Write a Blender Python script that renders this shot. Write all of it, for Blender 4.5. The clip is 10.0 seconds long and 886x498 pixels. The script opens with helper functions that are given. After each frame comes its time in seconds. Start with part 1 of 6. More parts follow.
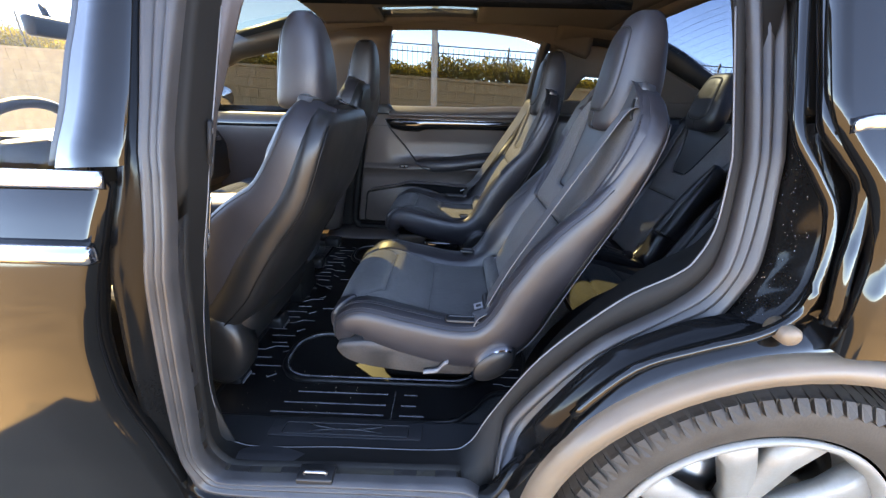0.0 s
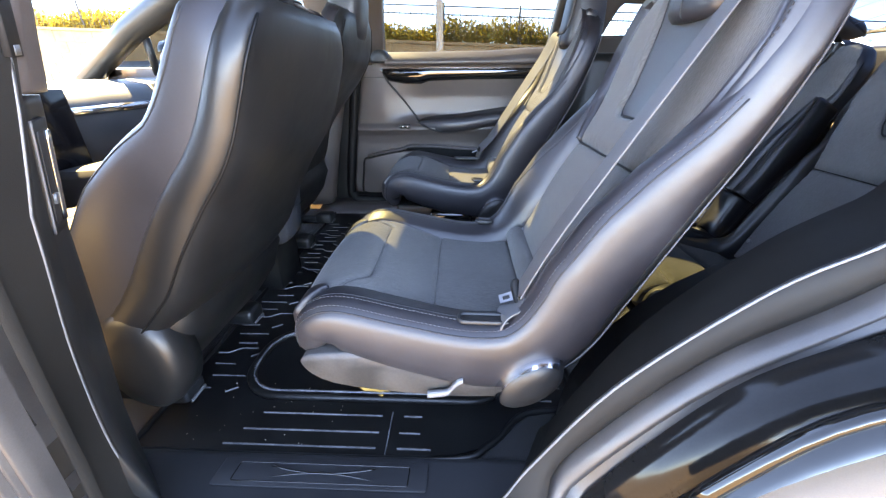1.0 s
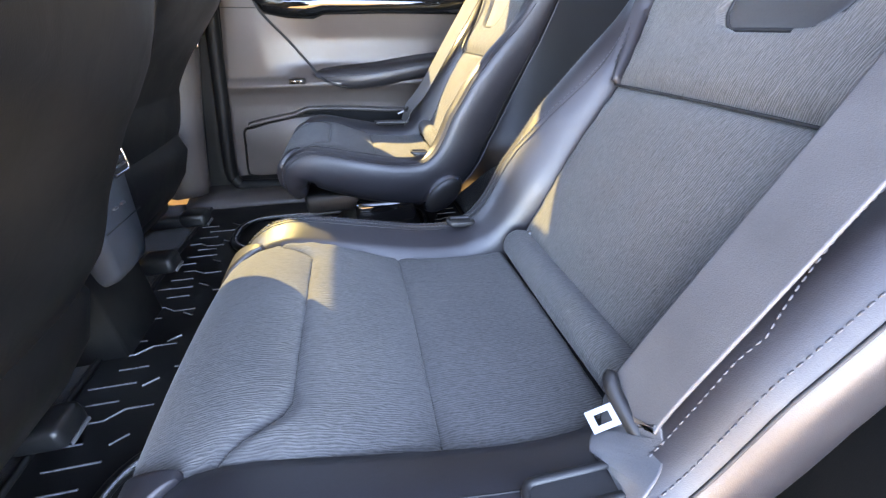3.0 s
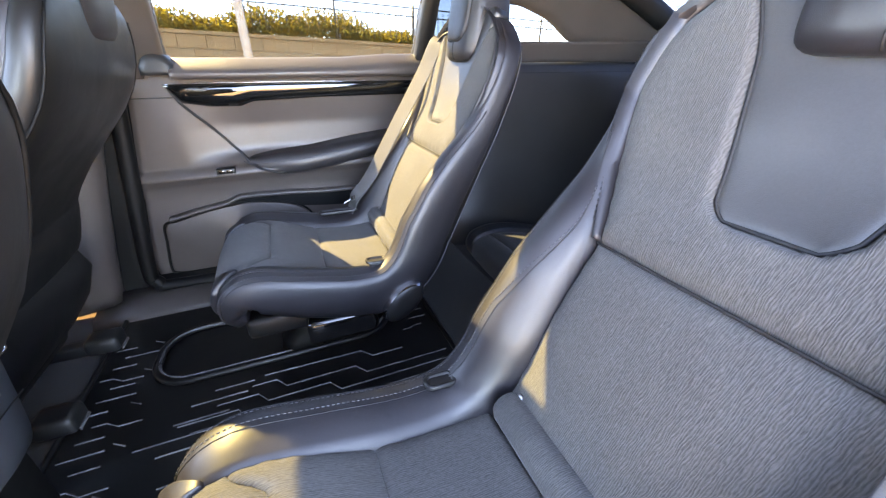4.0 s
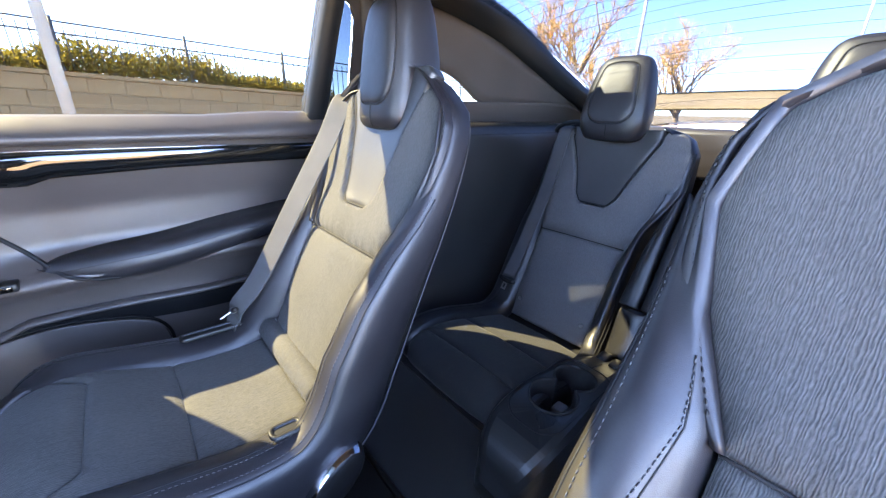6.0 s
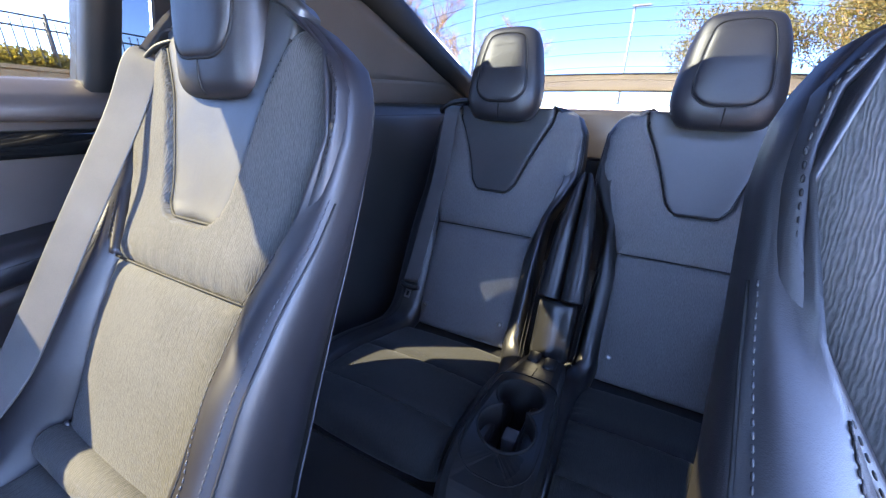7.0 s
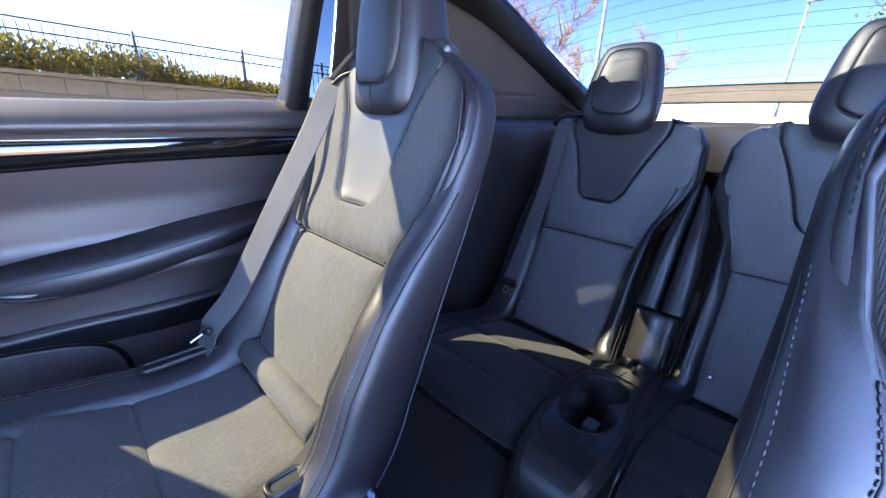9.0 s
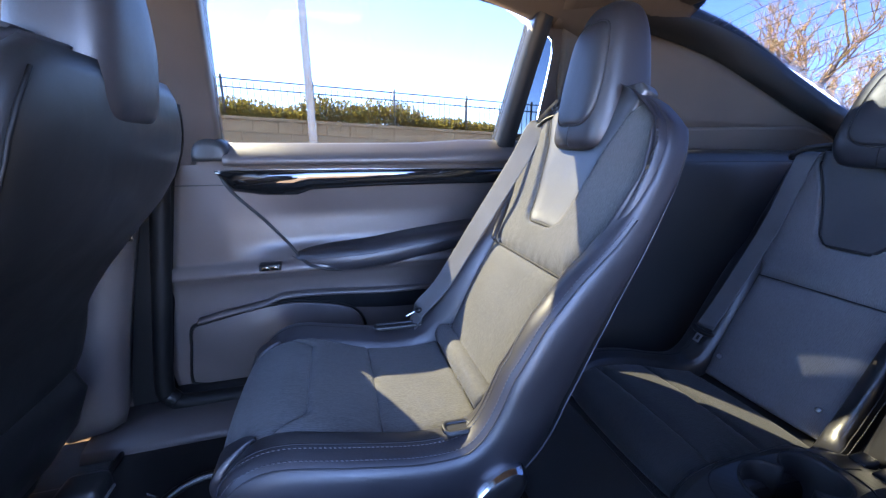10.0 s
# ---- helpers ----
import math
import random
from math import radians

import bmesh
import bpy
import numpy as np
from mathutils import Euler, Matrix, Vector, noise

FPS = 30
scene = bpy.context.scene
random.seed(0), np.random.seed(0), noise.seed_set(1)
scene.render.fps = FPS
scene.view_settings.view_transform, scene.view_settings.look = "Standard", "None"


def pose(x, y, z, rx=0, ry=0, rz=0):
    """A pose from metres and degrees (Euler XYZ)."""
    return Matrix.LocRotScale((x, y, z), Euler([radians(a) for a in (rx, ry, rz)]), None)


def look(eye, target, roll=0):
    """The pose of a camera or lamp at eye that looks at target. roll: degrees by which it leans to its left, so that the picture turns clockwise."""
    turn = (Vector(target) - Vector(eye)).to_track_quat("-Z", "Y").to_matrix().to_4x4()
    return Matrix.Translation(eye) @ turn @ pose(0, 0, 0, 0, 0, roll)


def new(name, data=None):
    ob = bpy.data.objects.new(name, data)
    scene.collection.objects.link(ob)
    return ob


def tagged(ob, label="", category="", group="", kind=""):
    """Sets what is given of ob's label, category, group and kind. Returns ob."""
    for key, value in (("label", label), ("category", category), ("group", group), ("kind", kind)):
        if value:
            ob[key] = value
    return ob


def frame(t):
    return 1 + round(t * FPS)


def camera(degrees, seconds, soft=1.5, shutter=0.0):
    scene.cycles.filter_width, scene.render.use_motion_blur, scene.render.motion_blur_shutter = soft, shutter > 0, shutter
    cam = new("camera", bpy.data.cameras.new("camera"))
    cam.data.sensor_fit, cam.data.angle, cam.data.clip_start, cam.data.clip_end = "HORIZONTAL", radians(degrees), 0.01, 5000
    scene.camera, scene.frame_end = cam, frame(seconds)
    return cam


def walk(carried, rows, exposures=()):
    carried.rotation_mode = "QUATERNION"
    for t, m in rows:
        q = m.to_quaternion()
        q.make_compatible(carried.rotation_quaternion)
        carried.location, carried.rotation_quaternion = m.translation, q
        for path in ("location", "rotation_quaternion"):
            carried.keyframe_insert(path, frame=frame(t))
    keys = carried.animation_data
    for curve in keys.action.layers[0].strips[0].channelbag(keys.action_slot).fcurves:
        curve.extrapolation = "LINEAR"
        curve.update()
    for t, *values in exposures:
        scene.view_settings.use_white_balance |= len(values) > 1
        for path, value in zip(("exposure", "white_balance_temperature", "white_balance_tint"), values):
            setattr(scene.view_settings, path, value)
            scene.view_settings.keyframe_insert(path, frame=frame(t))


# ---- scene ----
cam = camera(100.1, 10.0, soft=1.3)
PATH = [
    (0, (0.3557, -1.4883, 1.2847), (0.3241, 0.4644, 0.4825), 1.5),
    (0.5, (0.3716, -1.3131, 1.2246), (0.2681, 0.6344, 0.4160), 0.3),
    (1, (0.3547, -1.2002, 1.1433), (0.2628, 0.7009, 0.2271), -0.6),
    (1.5, (0.3304, -1.0978, 1.0673), (0.2776, 0.7167, -0.0115), -2.4),
    (2, (0.2987, -0.9848, 1.0134), (0.3705, 0.8339, -0.0569), -1.3),
    (2.5, (0.2744, -0.8909, 1.0103), (0.4507, 0.8824, -0.1213), -0.3),
    (3, (0.2628, -0.7969, 1.0609), (0.6661, 0.9669, -0.0252), 0.3),
    (4.3, (0.2692, -0.5827, 1.2362), (1.0408, 1.1432, 0.2957), -1.1),
    (4.5, (0.2702, -0.5563, 1.2446), (1.0629, 1.1421, 0.2724), -1.2),
    (5, (0.2597, -0.4718, 1.2520), (1.0904, 1.2519, 0.3611), 0.3),
    (5.5, (0.2787, -0.3948, 1.2689), (1.2255, 1.2814, 0.4044), 0.1),
    (6, (0.3146, -0.3040, 1.2509), (1.6044, 1.1928, 0.5099), 1.0),
    (7.3, (0.4307, -0.0707, 1.2119), (2.2578, 0.6829, 0.4698), 2.3),
    (7.5, (0.4359, -0.0486, 1.2129), (2.3064, 0.6354, 0.5121), 2.6),
    (8, (0.4328, -0.0359, 1.2182), (2.3127, 0.6312, 0.5289), 2.1),
    (8.5, (0.3916, -0.0749, 1.2224), (2.1565, 0.8233, 0.4920), 0.8),
    (9, (0.3156, -0.1794, 1.2140), (1.7343, 1.2065, 0.4920), 1.1),
    (9.5, (0.2597, -0.2744, 1.2256), (1.3289, 1.4356, 0.6018), 1.5),
    (10, (0.2565, -0.2892, 1.2203), (0.8233, 1.6646, 0.6546), 0.1),
]
EXPOSURE = [(0.0, 4.72, 9100, 15), (0.5, 5.45, 9500, 15), (1.0, 5.82, 9600, 15), (1.5, 6.05, 9800, 15), (2.0, 6.06, 9600, 16), (2.5, 6.1, 10200, 16), (3.2, 6.42, 10400, 18), (4.5, 6.36, 11000, 19), (5.5, 6.34, 10200, 19), (6.2, 6.10, 7100, 18), (7.3, 6.0, 6800, 23), (8.5, 5.87, 6550, 23), (10.0, 5.77, 6400, 23)]
walk(cam, [(t, look(eye, target, roll)) for t, eye, target, roll in PATH], exposures=EXPOSURE)

# ---------- world, sun, exposure ----------
SUN_DIR = Vector((-0.66, 1.0, 1.12)).normalized()
world = bpy.data.worlds.new("sky")
scene.world = world
world.use_nodes = True
wn = world.node_tree.nodes
sky = wn.new("ShaderNodeTexSky")
sky.sky_type = 'NISHITA'
sky.sun_disc = False
sky.sun_elevation = math.asin(SUN_DIR.z)
sky.sun_rotation = math.atan2(SUN_DIR.x, SUN_DIR.y)
sky.altitude = 3000
sky.air_density, sky.dust_density, sky.ozone_density = 0.6, 0.05, 3.0
world.node_tree.links.new(sky.outputs[0], wn["Background"].inputs[0])
wn["Background"].inputs[1].default_value = 0.128
sun = new("sun", bpy.data.lights.new("sun", 'SUN'))
sun.data.energy, sun.data.angle, sun.data.color = 3.2, radians(0.5), (1.0, 0.85, 0.52)
sun.matrix_world = look((0, 0, 0), -SUN_DIR)


# ---------- materials ----------
def nodes_of(name):
    m = bpy.data.materials.new(name)
    m.use_nodes = True
    t = m.node_tree
    return m, t, t.nodes["Principled BSDF"]


def surface(name, low, high, rough=(0.4, 0.6), scale=8.0, fine=300.0, bump=0.1, dist=0.001, metal=0.0, coat=0.0, spec=0.5, sheen=0.0, stretch=(1, 1, 1)):
    """A surface with colour that varies at two scales, fine relief and uneven gloss."""
    m, t, b = nodes_of(name)
    co = t.nodes.new("ShaderNodeTexCoord")
    mp = t.nodes.new("ShaderNodeMapping")
    mp.inputs["Scale"].default_value = stretch
    t.links.new(co.outputs["Object"], mp.inputs[0])
    big, small = t.nodes.new("ShaderNodeTexNoise"), t.nodes.new("ShaderNodeTexNoise")
    big.inputs["Scale"].default_value, small.inputs["Scale"].default_value = scale, fine
    big.inputs["Detail"].default_value, small.inputs["Detail"].default_value = 5, 3
    for n in (big, small):
        t.links.new(mp.outputs[0], n.inputs["Vector"])
    add = t.nodes.new("ShaderNodeMix")
    add.inputs[0].default_value = 0.35
    t.links.new(big.outputs["Fac"], add.inputs[2])
    t.links.new(small.outputs["Fac"], add.inputs[3])
    ramp = t.nodes.new("ShaderNodeValToRGB")
    ramp.color_ramp.elements[0].position, ramp.color_ramp.elements[1].position = 0.3, 0.7
    ramp.color_ramp.elements[0].color, ramp.color_ramp.elements[1].color = (*low, 1), (*high, 1)
    t.links.new(add.outputs[0], ramp.inputs[0])
    t.links.new(ramp.outputs[0], b.inputs["Base Color"])
    rr = t.nodes.new("ShaderNodeMapRange")
    rr.inputs["From Min"].default_value, rr.inputs["From Max"].default_value = 0.3, 0.7
    rr.inputs["To Min"].default_value, rr.inputs["To Max"].default_value = rough
    t.links.new(big.outputs["Fac"], rr.inputs[0])
    t.links.new(rr.outputs[0], b.inputs["Roughness"])
    b.inputs["Metallic"].default_value = metal
    b.inputs["Coat Weight"].default_value = coat
    b.inputs["Coat Roughness"].default_value = 0.03
    b.inputs["Specular IOR Level"].default_value = spec
    b.inputs["Sheen Weight"].default_value = sheen
    b.inputs["Sheen Roughness"].default_value = 0.4
    if bump:
        bp = t.nodes.new("ShaderNodeBump")
        bp.inputs["Strength"].default_value, bp.inputs["Distance"].default_value = bump, dist
        t.links.new(small.outputs["Fac"], bp.inputs["Height"])
        t.links.new(bp.outputs[0], b.inputs["Normal"])
    return m


def ribbed_cloth(name, low, high):
    """Dark knit with fine wavering ribs."""
    m, t, b = nodes_of(name)
    co = t.nodes.new("ShaderNodeTexCoord")
    mp = t.nodes.new("ShaderNodeMapping")
    mp.inputs["Scale"].default_value = (0.30, 1, 0.30)
    t.links.new(co.outputs["Object"], mp.inputs[0])
    grain = t.nodes.new("ShaderNodeTexNoise")
    grain.inputs["Scale"].default_value, grain.inputs["Detail"].default_value = 560, 3.5
    wave = t.nodes.new("ShaderNodeTexWave")
    wave.bands_direction = 'Y'
    wave.inputs["Scale"].default_value, wave.inputs["Distortion"].default_value = 135, 8.0
    wave.inputs["Detail"].default_value, wave.inputs["Detail Scale"].default_value = 2.0, 1.2
    n1 = t.nodes.new("ShaderNodeMix")
    n1.inputs[0].default_value = 0.30
    for n, k in ((grain, 2), (wave, 3)):
        t.links.new(mp.outputs[0], n.inputs["Vector"])
        t.links.new(n.outputs["Fac"], n1.inputs[k])
    n2 = t.nodes.new("ShaderNodeTexNoise")
    n2.inputs["Scale"].default_value = 9
    t.links.new(co.outputs["Object"], n2.inputs["Vector"])
    mix = t.nodes.new("ShaderNodeMix")
    mix.inputs[0].default_value = 0.22
    t.links.new(n1.outputs[0], mix.inputs[2])
    t.links.new(n2.outputs["Fac"], mix.inputs[3])
    ramp = t.nodes.new("ShaderNodeValToRGB")
    ramp.color_ramp.elements[0].position, ramp.color_ramp.elements[1].position = 0.32, 0.68
    ramp.color_ramp.elements[0].color, ramp.color_ramp.elements[1].color = (*low, 1), (*high, 1)
    t.links.new(mix.outputs[0], ramp.inputs[0])
    t.links.new(ramp.outputs[0], b.inputs["Base Color"])
    b.inputs["Roughness"].default_value = 0.85
    b.inputs["Specular IOR Level"].default_value = 0.25
    b.inputs["Sheen Weight"].default_value = 0.12
    b.inputs["Sheen Roughness"].default_value = 0.45
    bp = t.nodes.new("ShaderNodeBump")
    bp.inputs["Strength"].default_value, bp.inputs["Distance"].default_value = 0.62, 0.0014
    t.links.new(n1.outputs[0], bp.inputs["Height"])
    t.links.new(bp.outputs[0], b.inputs["Normal"])
    return m


def leather(name, low, high, rough, spec):
    """Grained hide: pebbles, soft creases and uneven sheen."""
    m = surface(name, low, high, rough, 9, 420, 0, spec=spec)
    t = m.node_tree
    b = t.nodes["Principled BSDF"]
    co = t.nodes.new("ShaderNodeTexCoord")
    cell, crease = t.nodes.new("ShaderNodeTexVoronoi"), t.nodes.new("ShaderNodeTexNoise")
    cell.inputs["Scale"].default_value = 1100
    crease.inputs["Scale"].default_value, crease.inputs["Detail"].default_value, crease.inputs["Distortion"].default_value = 16, 4, 0.8
    for n in (cell, crease):
        t.links.new(co.outputs["Object"], n.inputs["Vector"])
    a, c = t.nodes.new("ShaderNodeBump"), t.nodes.new("ShaderNodeBump")
    a.inputs["Strength"].default_value, a.inputs["Distance"].default_value = 0.16, 0.005
    c.inputs["Strength"].default_value, c.inputs["Distance"].default_value = 0.16, 0.0005
    t.links.new(crease.outputs["Fac"], a.inputs["Height"])
    t.links.new(cell.outputs["Distance"], c.inputs["Height"])
    t.links.new(a.outputs[0], c.inputs["Normal"])
    t.links.new(c.outputs[0], b.inputs["Normal"])
    return m


def glass(name, tint, gloss=0.02):
    """A thin pane: clear with a tint, and gloss that grows towards grazing angles."""
    m, t, b = nodes_of(name)
    t.nodes.remove(b)
    tr, gl, mix, lw, pw, mr = (t.nodes.new(k) for k in ("ShaderNodeBsdfTransparent", "ShaderNodeBsdfGlossy", "ShaderNodeMixShader", "ShaderNodeLayerWeight", "ShaderNodeMath", "ShaderNodeMapRange"))
    tr.inputs[0].default_value = (*(c ** 0.5 for c in tint), 1)
    gl.inputs["Roughness"].default_value = gloss
    pw.operation = 'POWER'
    pw.inputs[1].default_value = 5.0
    lw.inputs[0].default_value = 0.5
    t.links.new(lw.outputs["Facing"], pw.inputs[0])
    mr.inputs["To Min"].default_value, mr.inputs["To Max"].default_value = 0.025, 0.7
    t.links.new(pw.outputs[0], mr.inputs[0])
    t.links.new(mr.outputs[0], mix.inputs[0])
    t.links.new(tr.outputs[0], mix.inputs[1])
    t.links.new(gl.outputs[0], mix.inputs[2])
    t.links.new(mix.outputs[0], t.nodes["Material Output"].inputs[0])
    return m


def foliage(name, low, high):
    """Leaves that let part of the light through."""
    m, t, b = nodes_of(name)
    geo, ramp, tr, mix = (t.nodes.new(k) for k in ("ShaderNodeNewGeometry", "ShaderNodeValToRGB", "ShaderNodeBsdfTranslucent", "ShaderNodeMixShader"))
    ramp.color_ramp.elements[0].color, ramp.color_ramp.elements[1].color = (*low, 1), (*high, 1)
    t.links.new(geo.outputs["Random Per Island"], ramp.inputs[0])
    t.links.new(ramp.outputs[0], b.inputs["Base Color"])
    t.links.new(ramp.outputs[0], tr.inputs[0])
    b.inputs["Roughness"].default_value = 0.7
    mix.inputs[0].default_value = 0.5
    t.links.new(b.outputs[0], mix.inputs[1])
    t.links.new(tr.outputs[0], mix.inputs[2])
    t.links.new(mix.outputs[0], t.nodes["Material Output"].inputs[0])
    return m


LEATHER = leather("black_leather", (0.0130, 0.0120, 0.0142), (0.0220, 0.0204, 0.0238), (0.38, 0.52), 0.62)
LEATHER_GLOSS = leather("polished_black_leather", (0.008, 0.008, 0.009), (0.014, 0.014, 0.016), (0.30, 0.42), 0.8)
LEATHER_PANEL = leather("charcoal_leather_panel", (0.030, 0.030, 0.031), (0.048, 0.048, 0.049), (0.34, 0.44), 0.75)
LEATHER_DARK = leather("black_leather_back", (0.006, 0.006, 0.006), (0.011, 0.0105, 0.0105), (0.34, 0.46), 0.50)
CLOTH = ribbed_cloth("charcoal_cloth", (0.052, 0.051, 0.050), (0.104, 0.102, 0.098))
# Copies of the charcoal cloth: third-row backs lightened, cushions darkened as light falls.
CLOTH_THIRD = ribbed_cloth("brightened_charcoal_cloth", (0.098, 0.096, 0.098), (0.155, 0.153, 0.155))
CLOTH_SHADED = ribbed_cloth("shaded_charcoal_cloth", (0.018, 0.019, 0.020), (0.034, 0.035, 0.037))
SEAM = surface("seam_thread", (0.008, 0.008, 0.009), (0.014, 0.014, 0.015), (0.6, 0.8), 40, 400)
STITCH = surface("grey_stitching", (0.042, 0.042, 0.047), (0.070, 0.070, 0.077), (0.5, 0.7), 40, 400)
PLASTIC = surface("black_plastic", (0.008, 0.008, 0.0083), (0.015, 0.015, 0.0155), (0.36, 0.52), 9, 1200, 0.3, 0.0005)
PLASTIC_SOFT = surface("soft_dark_trim", (0.058, 0.047, 0.043), (0.082, 0.067, 0.062), (0.32, 0.45), 6, 1200, 0.3, 0.0005)
GLOSS = surface("piano_black", (0.004, 0.004, 0.004), (0.008, 0.008, 0.008), (0.03, 0.06), 3, 60, 0, coat=1.0)
RUBBER = surface("grey_rubber_seal", (0.032, 0.030, 0.030), (0.055, 0.052, 0.051), (0.33, 0.50), 14, 500, 0.15, 0.0008)
MAT = surface("black_rubber_mat", (0.004, 0.004, 0.004), (0.008, 0.008, 0.008), (0.32, 0.5), 12, 700, 0.2, 0.0006)
CARPET = surface("black_carpet", (0.007, 0.007, 0.0075), (0.016, 0.016, 0.017), (0.9, 1.0), 20, 1500, 0.8, 0.002, sheen=0.2)
HEADLINER = surface("dark_headliner", (0.070, 0.058, 0.051), (0.098, 0.082, 0.073), (0.85, 0.95), 6, 900, 0.4, 0.001)
SCUFFED = surface("scuffed_plastic", (0.022, 0.021, 0.0205), (0.085, 0.079, 0.076), (0.4, 0.7), 14, 260, 0.2, 0.0006)
# Paler than the mat: the glint on rib edges is put into the colour.
MAT_RIB = surface("rubber_rib_highlight", (0.060, 0.060, 0.063), (0.16, 0.16, 0.166), (0.2, 0.35), 25, 300, 0.1, 0.0005)
PAINT = surface("black_car_paint", (0.003, 0.003, 0.003), (0.006, 0.006, 0.006), (0.04, 0.08), 3, 90, 0, spec=0.42)
JAMB = surface("dusty_black_paint", (0.004, 0.004, 0.004), (0.009, 0.009, 0.009), (0.08, 0.20), 6, 300, 0.03, 0.0003, spec=0.16)
CHROME = surface("chrome", (0.60, 0.60, 0.62), (0.72, 0.72, 0.74), (0.10, 0.20), 10, 300, 0, metal=1.0)
SILVER = surface("silver_rim_paint", (0.21, 0.20, 0.175), (0.28, 0.265, 0.235), (0.35, 0.5), 10, 200, 0.05, metal=0.2)
TYRE = surface("tyre_rubber", (0.022, 0.0175, 0.013), (0.055, 0.044, 0.033), (0.6, 0.8), 12, 250, 0.3, 0.001)
WEBBING = surface("grey_black_webbing", (0.066, 0.065, 0.067), (0.100, 0.099, 0.102), (0.5, 0.65), 20, 900, 0.4, 0.0006, stretch=(1, 1, 1))
STEEL = surface("bright_steel", (0.26, 0.26, 0.265), (0.36, 0.36, 0.365), (0.30, 0.42), 20, 300, 0, metal=1.0)
# Grey trim with the tan bounce of the ground mixed into its colour.
ARCH = surface("bounce_tinted_arch_trim", (0.115, 0.082, 0.054), (0.165, 0.120, 0.080), (0.3, 0.45), 9, 900, 0.2, 0.0005)
ASPHALT = surface("asphalt", (0.17, 0.125, 0.078), (0.27, 0.205, 0.135), (0.8, 0.95), 1.5, 160, 0.5, 0.004)
BLOCK = surface("tan_block", (0.25, 0.165, 0.083), (0.42, 0.29, 0.155), (0.85, 0.95), 5, 70, 0.6, 0.004)
SIDE_TRIM = surface("brown_black_trim", (0.018, 0.0175, 0.017), (0.028, 0.027, 0.026), (0.30, 0.42), 6, 900, 0.3, 0.0005, spec=0.5)
DOOR_TRIM = surface("dark_doorway_trim", (0.010, 0.0095, 0.009), (0.017, 0.016, 0.0145), (0.55, 0.7), 6, 900, 0.4, 0.0006, spec=0.18)
MORTAR = surface("mortar", (0.22, 0.155, 0.09), (0.30, 0.22, 0.135), (0.9, 1.0), 5, 120, 0.5, 0.003)
IRON = surface("dark_iron", (0.05, 0.05, 0.054), (0.09, 0.09, 0.095), (0.5, 0.7), 10, 200, 0.1)
WHITE_POLE = surface("white_painted_steel", (0.50, 0.50, 0.49), (0.62, 0.62, 0.60), (0.4, 0.6), 4, 100, 0.1)
BARK = surface("bark", (0.16, 0.11, 0.08), (0.30, 0.22, 0.16), (0.9, 1.0), 8, 60, 0.6, 0.01)
TWIG = surface("dry_twigs", (0.56, 0.33, 0.12), (0.78, 0.49, 0.19), (0.9, 1.0), 4, 40, 0)
LEAF = foliage("hedge_leaf", (0.10, 0.086, 0.014), (0.28, 0.22, 0.04))
LEAF_B = foliage("tree_leaf", (0.26, 0.21, 0.05), (0.60, 0.46, 0.15))
GLASS_CLEAR = glass("clear_glass", (0.80, 0.84, 0.83))
GLASS_SIDE = glass("tinted_side_glass", (0.108, 0.122, 0.126))
GLASS_TINT = glass("tinted_glass", (0.62, 0.66, 0.64))
GLASS_BAND = glass("tinted_band_glass", (0.004, 0.005, 0.0035))
GLASS_DARK = glass("rear_glass", (0.055, 0.071, 0.094))
GLASS_ROOF = glass("roof_glass", (0.09, 0.10, 0.080))
GLASS_SMALL = glass("dark_fixed_glass", (0.016, 0.021, 0.026))
GREY_PLASTIC = surface("light_grey_plastic", (0.11, 0.11, 0.114), (0.16, 0.16, 0.165), (0.35, 0.5), 20, 500, 0.1, 0.0005)
DASH_BLUE = surface("slate_plastic", (0.040, 0.046, 0.054), (0.062, 0.070, 0.080), (0.32, 0.45), 7, 900, 0.2, 0.0005)
# The blade's sunlit tan is put into its base colour.
TAN = surface("sunlit_tan_spoiler", (0.25, 0.185, 0.115), (0.33, 0.25, 0.16), (0.35, 0.5), 6, 200, 0.05)
WATER = surface("water_drops", (0.8, 0.8, 0.8), (0.9, 0.9, 0.9), (0.02, 0.05), 5, 50, 0)
WATER.node_tree.nodes["Principled BSDF"].inputs["Transmission Weight"].default_value = 0.85
WATER.node_tree.nodes["Principled BSDF"].inputs["IOR"].default_value = 1.33
CRUMB = surface("pale_crumbs", (0.40, 0.36, 0.30), (0.60, 0.55, 0.46), (0.8, 0.9), 30, 300, 0)
CONSOLE = surface("satin_black_plastic", (0.014, 0.015, 0.016), (0.024, 0.025, 0.027), (0.26, 0.38), 8, 900, 0.2, 0.0005)
# Satin black sill, greyed in its base colour for the sky's reflection.
SILL = surface("sky_sheen_sill_plastic", (0.020, 0.021, 0.023), (0.038, 0.039, 0.042), (0.38, 0.55), 5, 700, 0.2, 0.0005)
BLACK_SEAL = surface("black_seal", (0.003, 0.003, 0.003), (0.006, 0.006, 0.006), (0.45, 0.6), 9, 400, 0.1, spec=0.2)
SCREEN = surface("dark_screen", (0.004, 0.004, 0.005), (0.008, 0.008, 0.010), (0.08, 0.12), 3, 60, 0)


# ---------- mesh helpers ----------
def part(name, bm, material, parent=None, label="", smooth=True, kind=""):
    me = bpy.data.meshes.new(name)
    bm.normal_update()
    bm.to_mesh(me)
    bm.free()
    if smooth:
        me.shade_smooth()
    me.materials.append(material)
    ob = new(name, me)
    if parent:
        ob.parent = parent
        if parent.data is None:
            ob.location = -parent.location
    return tagged(ob, label, kind=kind)


